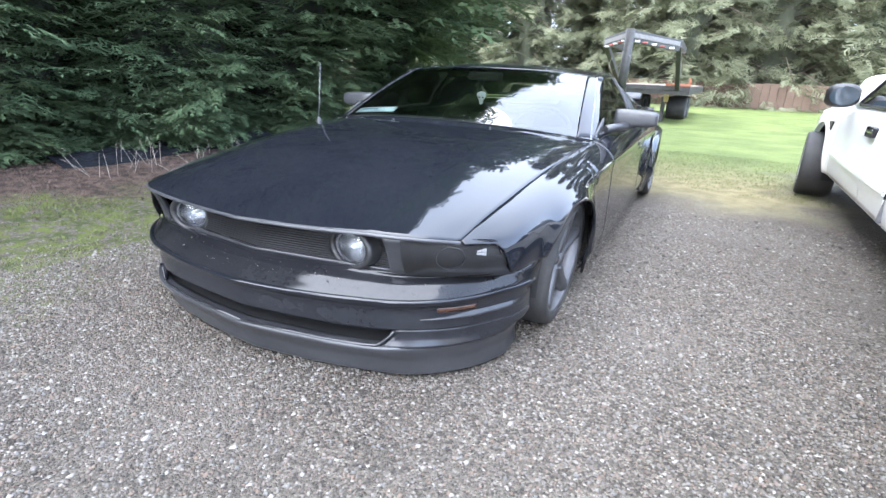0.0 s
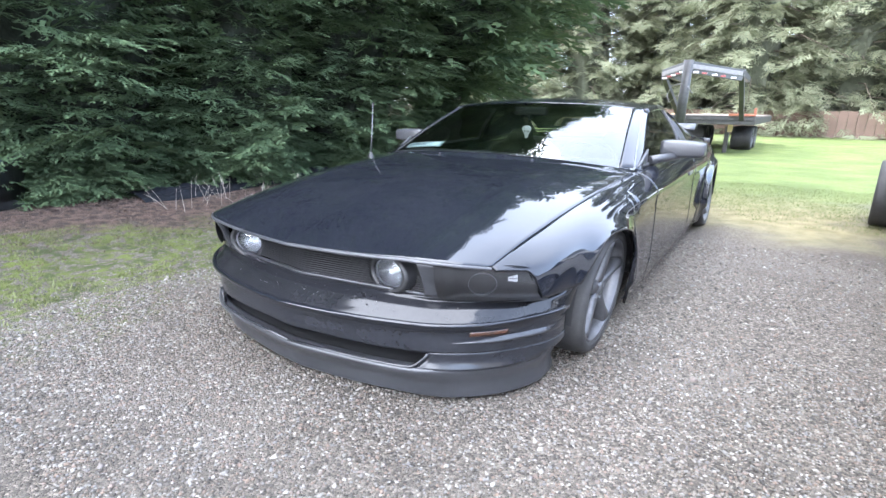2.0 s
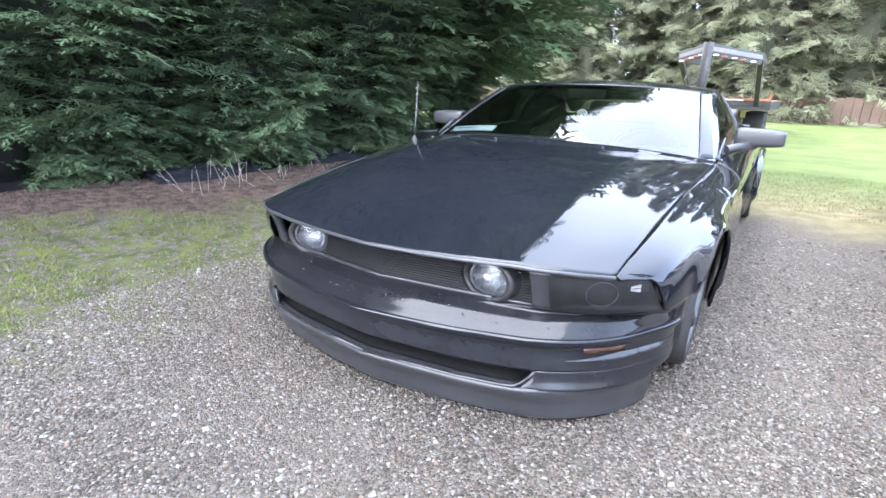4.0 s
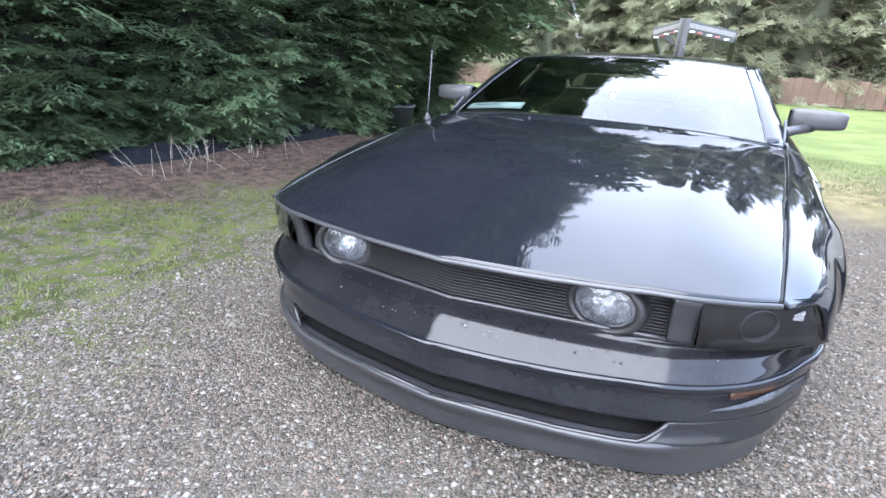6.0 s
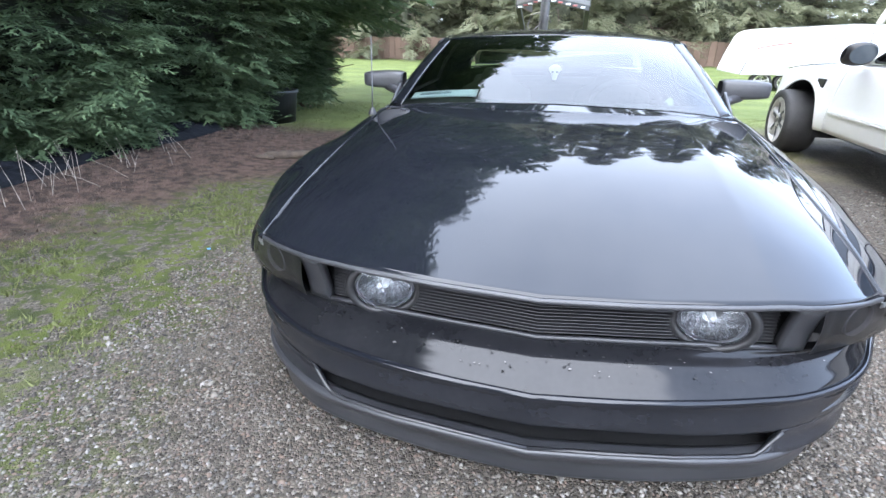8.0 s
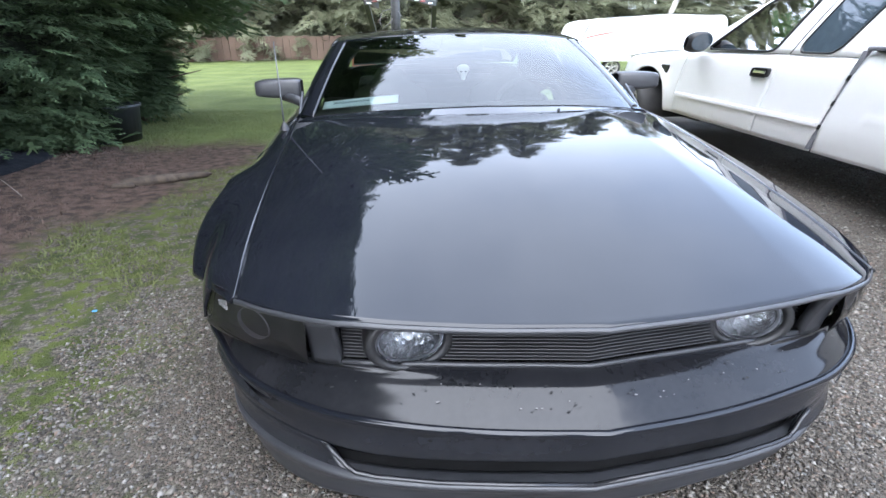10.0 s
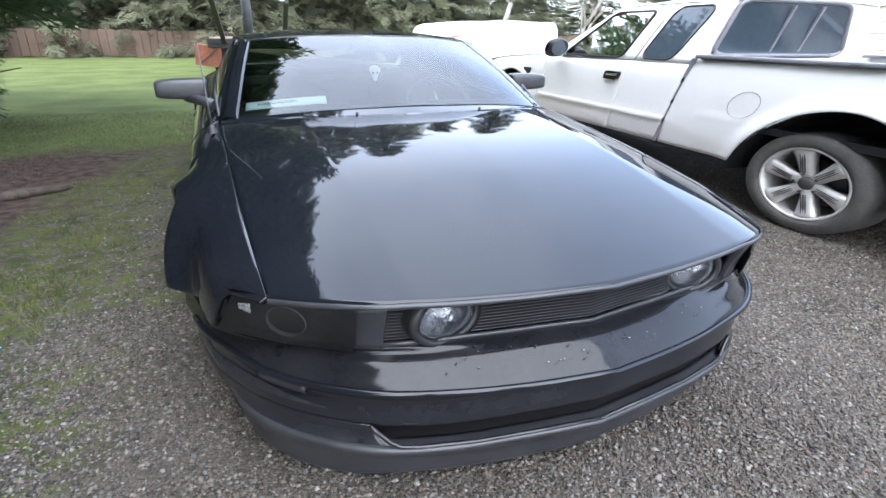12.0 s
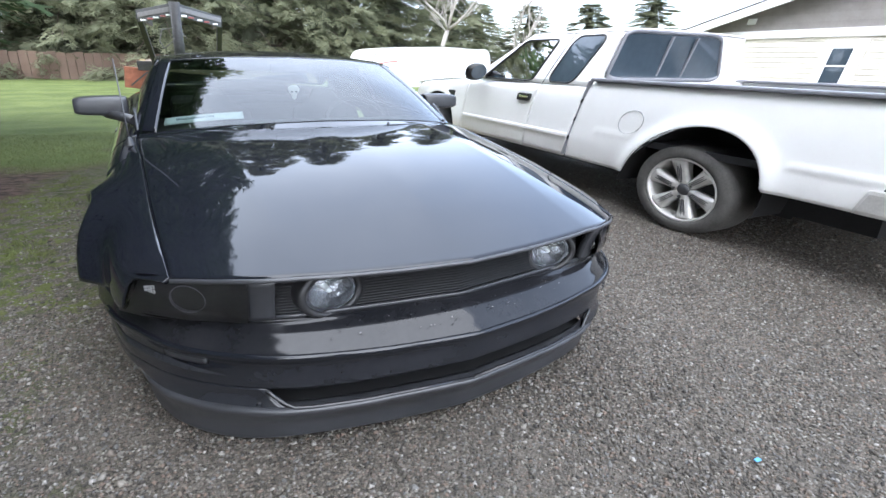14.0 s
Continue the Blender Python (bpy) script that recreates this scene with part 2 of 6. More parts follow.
def ground_material():
    """Gravel drive, moss edge, needle litter under the hedge and lawn, each where it lies."""
    m = bpy.data.materials.new("ground_cover")
    m.use_nodes = True
    n, l = m.node_tree.nodes, m.node_tree.links
    b = n["Principled BSDF"]
    b.inputs["Roughness"].default_value, b.inputs["Specular IOR Level"].default_value = 0.85, 0.25
    co, xyz = n.new("ShaderNodeTexCoord"), n.new("ShaderNodeSeparateXYZ")
    wob, wob_scale, wob_add = n.new("ShaderNodeTexNoise"), n.new("ShaderNodeVectorMath"), n.new("ShaderNodeVectorMath")
    wob.inputs["Scale"].default_value, wob.inputs["Detail"].default_value = 1.6, 6
    wob_scale.operation, wob_scale.inputs["Scale"].default_value = "SCALE", 1.5
    l.new(co.outputs["Object"], wob.inputs["Vector"])
    l.new(wob.outputs["Color"], wob_scale.inputs[0])
    l.new(co.outputs["Object"], wob_add.inputs[0])
    l.new(wob_scale.outputs["Vector"], wob_add.inputs[1])
    l.new(wob_add.outputs["Vector"], xyz.inputs["Vector"])

    def value(sock, a, c):
        r = n.new("ShaderNodeMapRange")
        r.interpolation_type = "SMOOTHSTEP"
        r.inputs["From Min"].default_value, r.inputs["From Max"].default_value = a, c
        l.new(sock, r.inputs["Value"])
        return r.outputs["Result"]

    def math_node(op, a, c):
        r = n.new("ShaderNodeMath")
        r.operation = op
        for i, v in enumerate((a, c)):
            if isinstance(v, (int, float)):
                r.inputs[i].default_value = v
            else:
                l.new(v, r.inputs[i])
        return r.outputs["Value"]

    def noise_ramp(scale, c1, c2, detail=5, lo=0.32, hi=0.68):
        t, c = n.new("ShaderNodeTexNoise"), n.new("ShaderNodeMix")
        t.inputs["Scale"].default_value, t.inputs["Detail"].default_value = scale, detail
        l.new(co.outputs["Object"], t.inputs["Vector"])
        c.data_type = "RGBA"
        c.inputs["A"].default_value, c.inputs["B"].default_value = (*c1, 1), (*c2, 1)
        l.new(value(t.outputs["Fac"], lo, hi), c.inputs["Factor"])
        return c.outputs["Result"]

    def mix(fac, a, c):
        r = n.new("ShaderNodeMix")
        r.data_type = "RGBA"
        l.new(fac, r.inputs["Factor"])
        l.new(a, r.inputs["A"])
        l.new(c, r.inputs["B"])
        return r.outputs["Result"]

    # gravel: cells of single stones, with fines between
    cell, edge = n.new("ShaderNodeTexVoronoi"), n.new("ShaderNodeTexVoronoi")
    edge.feature = "DISTANCE_TO_EDGE"
    for t in (cell, edge):
        t.inputs["Scale"].default_value = 115
        l.new(co.outputs["Object"], t.inputs["Vector"])
    grey, hue = n.new("ShaderNodeSeparateColor"), n.new("ShaderNodeMix")
    l.new(cell.outputs["Color"], grey.inputs["Color"])
    hue.data_type = "RGBA"
    hue.inputs["A"].default_value, hue.inputs["B"].default_value = (0.04, 0.034, 0.028, 1), (0.21, 0.183, 0.15, 1)
    l.new(math_node("POWER", grey.outputs["Red"], 1.6), hue.inputs["Factor"])
    fines = noise_ramp(1.7, (0.068, 0.06, 0.05), (0.105, 0.094, 0.08))
    stones = mix(value(edge.outputs["Distance"], 0.02, 0.12), fines, hue.outputs["Result"])
    gravel = mix(math_node("MULTIPLY", value(noise_ramp(0.9, (0, 0, 0), (1, 1, 1)), 0.45, 0.9), 0.45), stones, fines)
    # Moss and litter: own colours, with the hedge's shade darkened into them.
    moss = mix(value(noise_ramp(16, (0, 0, 0), (1, 1, 1), 8), 0.3, 0.8), noise_ramp(5, (0.042, 0.052, 0.016), (0.095, 0.115, 0.024)), stones)
    lawn = noise_ramp(1.1, (0.084, 0.112, 0.031), (0.138, 0.17, 0.05), 8)
    dry = noise_ramp(6, (0.15, 0.128, 0.06), (0.23, 0.2, 0.108))
    litter = noise_ramp(14, (0.034, 0.023, 0.018), (0.118, 0.08, 0.062))
    x, y = xyz.outputs["X"], xyz.outputs["Y"]
    # the wobble adds about 0.75 m to x and y
    drive_left = value(x, -0.75, -0.1)
    lawn_far = value(math_node("ADD", y, math_node("MULTIPLY", x, 0.12)), 4.15, 5.3)
    truck_bay = value(x, 2.4, 3.2)
    base = mix(drive_left, mix(value(math_node("SUBTRACT", x, math_node("MULTIPLY", y, 0.35)), -2.7, -2.2), litter, moss), gravel)
    far = math_node("MULTIPLY", lawn_far, math_node("SUBTRACT", 1, math_node("MULTIPLY", truck_bay, math_node("SUBTRACT", 1, value(y, 6.0, 7.5)))))
    far_left = math_node("MULTIPLY", value(y, 4.8, 5.7), math_node("SUBTRACT", 1, drive_left))
    cover_green = math_node("MAXIMUM", math_node("MULTIPLY", far, drive_left), far_left)
    worn = mix(math_node("MAXIMUM", value(y, 5.2, 7.5), math_node("SUBTRACT", 1, drive_left)), dry, lawn)
    col = mix(cover_green, base, worn)
    l.new(col, b.inputs["Base Color"])
    bp = n.new("ShaderNodeBump")
    bp.inputs["Strength"].default_value, bp.inputs["Distance"].default_value = 0.8, 0.008
    fine = n.new("ShaderNodeTexNoise")
    fine.inputs["Scale"].default_value, fine.inputs["Detail"].default_value = 60, 5
    l.new(co.outputs["Object"], fine.inputs["Vector"])
    l.new(math_node("ADD", value(edge.outputs["Distance"], 0.0, 0.35), fine.outputs["Fac"]), bp.inputs["Height"])
    l.new(bp.outputs["Normal"], b.inputs["Normal"])
    return m


GROUND = ground_material()


# ---- mesh helpers ----
def part(name, bm, material, parent=None, label=""):
    """Links a bmesh as one mesh object, under a thing or a part."""
    me = bpy.data.meshes.new(name)
    bm.to_mesh(me)
    bm.free()
    me.materials.append(material)
    ob = new(name, me)
    if parent is not None:
        ob.parent = parent
    if label:
        tagged(ob, label)
    return ob


def thing(name, label, category, group="", kind="", m=None):
    ob = tagged(new(name), label, category, group, kind)
    if m is not None:
        ob.matrix_world = m
    return ob


def smooth(pts, t):
    """Catmull-Rom through (key, value) rows, clamped at the ends."""
    if t <= pts[0][0]:
        return pts[0][1]
    if t >= pts[-1][0]:
        return pts[-1][1]
    for i in range(len(pts) - 1):
        if t <= pts[i + 1][0]:
            break
    (x1, y1), (x2, y2) = pts[i], pts[i + 1]
    x0, y0 = pts[i - 1] if i else (2 * x1 - x2, 2 * y1 - y2)
    x3, y3 = pts[i + 2] if i + 2 < len(pts) else (2 * x2 - x1, 2 * y2 - y1)
    m1, m2 = (y2 - y0) / (x2 - x0), (y3 - y1) / (x3 - x1)
    h = x2 - x1
    s = (t - x1) / h
    return ((2 * s**3 - 3 * s**2 + 1) * y1 + (s**3 - 2 * s**2 + s) * h * m1 + (-2 * s**3 + 3 * s**2) * y2 + (s**3 - s**2) * h * m2)


def sheet(fn, nu, nv, thick=0.0, out=None, soft=True):
    """A grid surface of fn(u, v), u and v from 0 to 1; out: a point that the faces turn away from."""
    bm = bmesh.new()
    rows = [[bm.verts.new(fn(i / nu, j / nv)) for j in range(nv + 1)] for i in range(nu + 1)]
    for i in range(nu):
        for j in range(nv):
            q = [rows[i][j], rows[i + 1][j], rows[i + 1][j + 1], rows[i][j + 1]]
            if len({tuple(round(c, 6) for c in v.co) for v in q}) == 4:
                bm.faces.new(q)
    bmesh.ops.remove_doubles(bm, verts=bm.verts, dist=1e-5)
    bm.normal_update()
    if out is not None:
        side = sum((f.calc_center_median() - Vector(out)).dot(f.normal) * f.calc_area() for f in bm.faces)
        if side < 0:
            bmesh.ops.reverse_faces(bm, faces=bm.faces)
    if thick:
        bm.normal_update()
        keep = list(bm.faces)
        moved = {v: v.co - v.normal * thick for v in bm.verts}
        edges = [e for e in bm.edges if e.is_boundary]
        twin = {v: bm.verts.new(c) for v, c in moved.items()}
        for f in keep:
            bm.faces.new([twin[v] for v in reversed(f.verts)])
        for e in edges:
            a, b = e.verts
            lp = e.link_loops[0]
            a, b = lp.vert, lp.link_loop_next.vert
            bm.faces.new([b, a, twin[a], twin[b]])
    for f in bm.faces:
        f.smooth = soft
    return bm


def box(w, d, h, at=(0, 0, 0), bevel=0.0, turn=None, bm=None):
    """A bevelled block centred at a point; added to bm when given."""
    own = bmesh.new()
    bmesh.ops.create_cube(own, size=1, matrix=Matrix.Diagonal((w, d, h, 1)))
    if bevel:
        bmesh.ops.bevel(own, geom=list(own.edges), offset=bevel, segments=2, affect="EDGES", profile=0.6)
    m = Matrix.Translation(at) @ (turn if turn is not None else Matrix())
    bmesh.ops.transform(own, matrix=m, verts=own.verts)
    if bm is None:
        return own
    return join(bm, own)


def join(bm, other):
    me = bpy.data.meshes.new("scratch")
    other.to_mesh(me)
    other.free()
    bm.from_mesh(me)
    bpy.data.meshes.remove(me)
    return bm


def rod(points, radius, sides=8, bm=None, taper=None):
    """A round rod along points; taper: radius at the end."""
    own = bm if bm is not None else bmesh.new()
    pts = [Vector(p) for p in points]
    rings = []
    for i, p in enumerate(pts):
        way = (pts[min(i + 1, len(pts) - 1)] - pts[max(i - 1, 0)]).normalized()
        q = way.to_track_quat("Z", "Y").to_matrix()
        r = radius if taper is None else radius + (taper - radius) * i / (len(pts) - 1)
        rings.append([own.verts.new(p + q @ Vector((r * math.cos(a), r * math.sin(a), 0))) for a in [math.tau * k / sides for k in range(sides)]])
    for a, b in zip(rings, rings[1:]):
        for k in range(sides):
            f = own.faces.new([a[k], a[(k + 1) % sides], b[(k + 1) % sides], b[k]])
            f.smooth = True
    own.faces.new(list(reversed(rings[0])))
    own.faces.new(rings[-1])
    return own


def lathe(profile, sides=40, axis="X", out=None):
    """Turns (radius, along) rows round an axis."""
    bm = bmesh.new()
    rings = []
    for r, s in profile:
        ring = []
        for k in range(sides):
            a = math.tau * k / sides
            c, d = r * math.cos(a), r * math.sin(a)
            ring.append(bm.verts.new({"X": (s, c, d), "Y": (c, s, d), "Z": (c, d, s)}[axis]))
        rings.append(ring)
    for a, b in zip(rings, rings[1:]):
        for k in range(sides):
            f = bm.faces.new([a[k], b[k], b[(k + 1) % sides], a[(k + 1) % sides]])
            f.smooth = True
    bmesh.ops.recalc_face_normals(bm, faces=bm.faces)
    if out is not None and sum(f.normal.dot(Vector(out)) for f in bm.faces) < 0:
        bmesh.ops.reverse_faces(bm, faces=bm.faces)
    return bm


def tri_mesh(name, verts, faces, material, soft=False):
    """A mesh object from arrays of points and triangles."""
    me = bpy.data.meshes.new(name)
    verts, faces = np.asarray(verts, np.float32), np.asarray(faces, np.int32)
    me.vertices.add(len(verts))
    me.vertices.foreach_set("co", verts.ravel())
    me.loops.add(faces.size)
    me.loops.foreach_set("vertex_index", faces.ravel())
    me.polygons.add(len(faces))
    me.polygons.foreach_set("loop_start", np.arange(0, faces.size, 3, dtype=np.int32))
    if soft:
        me.polygons.foreach_set("use_smooth", np.ones(len(faces), dtype=bool))
    me.update()
    me.validate()
    me.materials.append(material)
    return new(name, me)


def moved(bm, m):
    bmesh.ops.transform(bm, matrix=m, verts=bm.verts)
    return bm


# Upright measures are this much lower than the plan's.
ZS = 0.76
SQUASH = Matrix.Diagonal((1, 1, ZS, 1))


# ---- ground ----
def ground_sheet():
    bm = bmesh.new()
    xs = sorted(set([-400, -120, -40, -15, 15, 40, 120, 400] + [round(-8 + 0.25 * i, 3) for i in range(73)]))
    ys = sorted(set([-400, -120, -40, -15, 25, 40, 120, 400] + [round(-4 + 0.25 * i, 3) for i in range(77)]))
    grid = [[bm.verts.new((x, y, ground_height(x, y))) for y in ys] for x in xs]
    for i in range(len(xs) - 1):
        for j in range(len(ys) - 1):
            f = bm.faces.new([grid[i][j], grid[i + 1][j], grid[i + 1][j + 1], grid[i][j + 1]])
            f.smooth = True
    return bm


def ground_height(x, y):
    near = max(0.0, 1 - max(abs(x) / 14, abs(y - 4) / 14))
    lump = 0.012 * noise.noise(Vector((x * 1.3, y * 1.3, 0))) * min(1, near * 3)
    bank = 0.1 * min(1, max(0, (-2.3 - x) / 1.2)) * min(1, max(0, (4.6 - y) / 1.0)) if -8 < x else 0.0
    return lump + bank


tagged(part("ground", ground_sheet(), GROUND), "grey gravel drive with mossy edge and lawn behind", "ground", kind="structure")


# ---- the black coupe ----
CAR = pose(0, 0, 0, 0, 0, 2.06)
car = thing("coupe", "lowered black two-door muscle coupe parked on gravel", "car", m=CAR)
MID = (0, 2.2, 0.35)
HOOD_FRONT_Y = [(0, -0.006), (0.25, 0.018), (0.49, 0.066), (0.62, 0.138), (0.705, 0.214)]
HOOD_REAR_Y = [(0, 1.27), (0.4, 1.31), (0.65, 1.4), (0.77, 1.48)]
SEAM_X = [(0.2, 0.703), (0.55, 0.728), (0.9, 0.745), (1.2, 0.757), (1.5, 0.77), (2.1, 0.79), (2.8, 0.785), (3.4, 0.76), (4.0, 0.72), (4.6, 0.66)]
SEAM_Z = [(0.2, 0.483), (0.4, 0.523), (0.6, 0.553), (0.9, 0.592), (1.2, 0.622), (1.5, 0.648), (2.1, 0.672), (2.8, 0.695), (3.4, 0.715), (4.0, 0.712), (4.6, 0.69)]
CENTRE_Z = [(-0.02, 0.496), (0.0, 0.5), (0.12, 0.5255), (0.3, 0.56), (0.6, 0.609), (0.9, 0.652), (1.15, 0.68), (1.4, 0.697)]


def hood_point(u, v):
    s = 2 * u - 1
    x_front = 0.705 * s
    yf = smooth(HOOD_FRONT_Y, abs(x_front))
    yr = smooth(HOOD_REAR_Y, abs(0.77 * s))
    y = yf + (yr - yf) * v
    edge_y = 0.214 + (1.48 - 0.214) * v
    x = s * (smooth(SEAM_X, edge_y) - 0.0015)
    zc, zs = smooth(CENTRE_Z, y), smooth(SEAM_Z, edge_y)
    a = abs(s)
    # a soft ridge along the middle and a crease towards each fender
    drop = 0.24 * (math.sqrt(a * a + 0.0008) - 0.028) / 0.98 + 0.76 * max(0.0, (a - 0.62) / 0.38) ** 1.12
    zc += 0.021 * math.sin(math.pi * min(1, v)) ** 2
    z = zc + (zs - zc) * drop
    k = min(1, v / 0.005)
    return (x, y, z - 0.004 * (1 - k) ** 2)


hood = part("hood", sheet(lambda u, w: hood_point(u, w**1.7), 128, 66, 0.014, MID), PAINT, car, "glossy black hood with soft raised centre")


def nose_lip(u, v):
    """The rolled front edge of the hood and fenders."""
    s = 2 * u - 1
    x = 0.705 * s
    y, z = smooth(HOOD_FRONT_Y, abs(x)), hood_point(u, 0)[2]
    a = v * 2.4
    return (x, y - 0.006 * math.sin(a), z - 0.006 + 0.006 * math.cos(a))


part("hood_edge", sheet(nose_lip, 64, 6, 0, (0, 0.4, 0.45)), SATIN, hood, "greyish rolled front edge")


def plan(rows, z, t):
    """A point at t (0 centre, 1 corner) of a plan line through (x, y) rows."""
    n = len(rows) - 1
    return Vector((smooth([(i / n, r[0]) for i, r in enumerate(rows)], t), smooth([(i / n, r[1]) for i, r in enumerate(rows)], t), z))


SHELF = [(0, 0.05), (0.2, 0.066), (0.38, 0.098), (0.52, 0.134), (0.65, 0.195), (0.73, 0.25), (0.795, 0.325), (0.855, 0.45), (0.893, 0.59)]
BROW = [(0, -0.055), (0.2, -0.03), (0.37, 0.008), (0.52, 0.062), (0.65, 0.15), (0.735, 0.24), (0.8, 0.35), (0.855, 0.45), (0.882, 0.52)]
FACE = [(0, -0.02), (0.2, 0.002), (0.37, 0.03), (0.51, 0.078), (0.645, 0.17), (0.735, 0.26), (0.8, 0.36), (0.846, 0.45), (0.866, 0.53)]
LIP_TOP = [(0, -0.022), (0.2, 0.002), (0.37, 0.03), (0.52, 0.078), (0.65, 0.165), (0.74, 0.26), (0.79, 0.35), (0.818, 0.45), (0.832, 0.55)]
LIP_LOW = [(0, 0.025), (0.2, 0.047), (0.39, 0.085), (0.55, 0.135), (0.66, 0.21), (0.735, 0.3), (0.775, 0.38), (0.8, 0.46), (0.812, 0.55)]


def levels(rows, lo=-1.0, hi=1.0):
    """A surface through plan lines at heights; rows of (line, z, forward)."""
    def fn(u, v):
        s = lo + (hi - lo) * u
        pinch = 1 - 0.03 * max(0, (s - 0.8) / 0.2)
        pts = [plan(line, z, abs(s)) + Vector((0, -fwd, 0)) for line, z, fwd in rows]
        n = len(pts) - 1
        p = Vector([smooth([(i / n, q[k]) for i, q in enumerate(pts)], v) for k in range(3)])
        wrap = max(0, (-s - 0.85) / 0.15)
        return (p.x * pinch if s >= 0 else -p.x - 0.025 * wrap, p.y + 0.12 * wrap, p.z)
    return fn


bumper = part("front_bumper", sheet(levels([(SHELF, 0.373, -0.02), (SHELF, 0.3675, 0.002), (BROW, 0.357, -0.074), (BROW, 0.3415, -0.05), (BROW, 0.3235, -0.028), (BROW, 0.3105, -0.011), (BROW, 0.299, 0.001)]), 96, 24, 0.008, MID), DUSTY_PAINT, car,
              "black front bumper, chipped along its top")
part("bumper_face", sheet(levels([(BROW, 0.299, 0.001), (BROW, 0.287, -0.004), (FACE, 0.266, 0.0), (FACE, 0.225, 0.002), (FACE, 0.2, 0.0)]), 96, 14, 0.008, MID), GLOSS, bumper, "glossy black bumper face")
crease = levels([(BROW, 0.302, 0.0), (BROW, 0.299, 0.001)])
part("brow_crease", rod([(p[0], p[1] - 0.001, p[2] + 0.001) for p in (crease(0.04 + 0.92 * i / 60, 0.5) for i in range(61))], 0.008, 10), PAINT, bumper, "rounded edge catching the sky")
for side in (-1, 1):
    body = levels([(FACE, 0.2, 0.0), (FACE, 0.17, -0.004), (LIP_TOP, 0.142, 0.0)])

    def corner(u, v, side=side, body=body):
        start = 0.395 - 0.055 * v**1.5
        return body(0.5 + 0.5 * side * (start + (1 - start) * u), v)
    part("bumper_corner", sheet(corner, 30, 8, 0.008, MID), GLOSS, bumper)
    rim = [body(0.5 + 0.5 * side * k, v) for k, v in ((0.0, 0.98), (0.1, 0.98), (0.2, 0.98), (0.3, 0.97), (0.335, 0.93), (0.355, 0.75), (0.38, 0.4), (0.395, 0.05))]
    part("intake_rim", rod([(p[0], p[1] - 0.005, p[2] + 0.002) for p in rim], 0.0055, 6), EDGE_GREY, bumper)
    # second brow line with the amber marker
    rib = levels([(FACE, 0.254, 0.003), (FACE, 0.249, 0.012), (FACE, 0.24, 0.024), (FACE, 0.23, 0.003)], 0.47 * side, 0.99 * side)

    def slim(u, v, rib=rib):
        p, q = Vector(rib(u, v)), Vector(rib(u, 0.55))
        return q + (p - q) * min(1.0, 0.1 + 3 * u)
    part("corner_rib", sheet(slim, 30, 6, 0, MID), EDGE_GREY, bumper)
    mark = levels([(FACE, 0.275, 0.003), (FACE, 0.257, 0.004)], 0.51 * side, 0.64 * side)
    part("side_marker", sheet(mark, 10, 2, 0.003, MID), AMBER if side > 0 else SATIN, bumper, "dull amber side marker" if side > 0 else "dark smoked side marker")
part("lower_intake", sheet(levels([(FACE, 0.2, -0.006), (FACE, 0.197, -0.13), (FACE, 0.15, -0.15), (FACE, 0.135, -0.02)], -0.4, 0.4), 40, 12, 0, MID), DARK, bumper, "dark lower intake")
lip = part("chin_spoiler", sheet(levels([(LIP_TOP, 0.145, -0.03), (LIP_TOP, 0.146, 0.004), (LIP_TOP, 0.132, 0.012), (LIP_LOW, 0.085, 0.02), (LIP_LOW, 0.04, 0.004), (LIP_LOW, 0.022, 0.0)]), 72, 18, 0.006, MID), SATIN, car,
           "satin black chin spoiler close to the gravel")
rng = random.Random(5)
for _ in range(70):
    s = max(-0.75, min(0.75, rng.gauss(0.06, 0.22)))
    p = levels([(BROW, 0.357, -0.074), (BROW, 0.3415, -0.05), (BROW, 0.3235, -0.028)])(0.5 + s / 2, rng.uniform(0.02, 0.95))
    r = rng.uniform(0.0008, 0.0026)
    chip = bmesh.new()
    chip.faces.new([chip.verts.new((p[0] + r * rng.uniform(1, 2.2) * math.cos(a), p[1] - 0.004 + r * math.sin(a) * 0.6, p[2] + 0.0035 + r * 0.4 * math.sin(a))) for a in [math.tau * k / 6 for k in range(6)]])
    part("paint_chip", chip, DARK if rng.random() < 0.75 else PALE_MARK, bumper)

# grille
GRILLE = [(0, 0.056), (0.1, 0.07), (0.2, 0.082), (0.3, 0.096), (0.4, 0.11), (0.495, 0.13)]


def grille_y(x):
    return smooth(GRILLE, abs(x))


grille = part("grille", sheet(lambda u, v: (-0.5 + u, grille_y(u - 0.5) + 0.064, 0.368 + 0.118 * v), 30, 3, 0, MID), DARK, car, "black billet grille with horizontal bars")
for i in range(13):
    z = 0.379 + 0.0078 * i
    gap = 0.083 * math.sqrt(max(0.0, 1 - ((z - 0.424) / 0.066) ** 2))
    for x0, x1 in ((-0.485, -0.35 - gap), (-0.35 + gap, 0.35 - gap), (0.35 + gap, 0.485)):
        part("grille_bar", sheet(lambda u, v, z=z, x0=x0, x1=x1: (x0 + (x1 - x0) * u, grille_y(x0 + (x1 - x0) * u) + 0.006 + 0.012 * (1 - math.sin(math.pi * v)), z + 0.0042 * (v - 0.5)), 14 if x1 > x0 + 0.2 else 3, 4, 0, MID), TRIM, grille)
part("grille_surround", rod([(x, grille_y(x) - 0.004, 0.374) for x in [-0.49 + 0.049 * i for i in range(21)]], 0.006, 6), SATIN, grille)
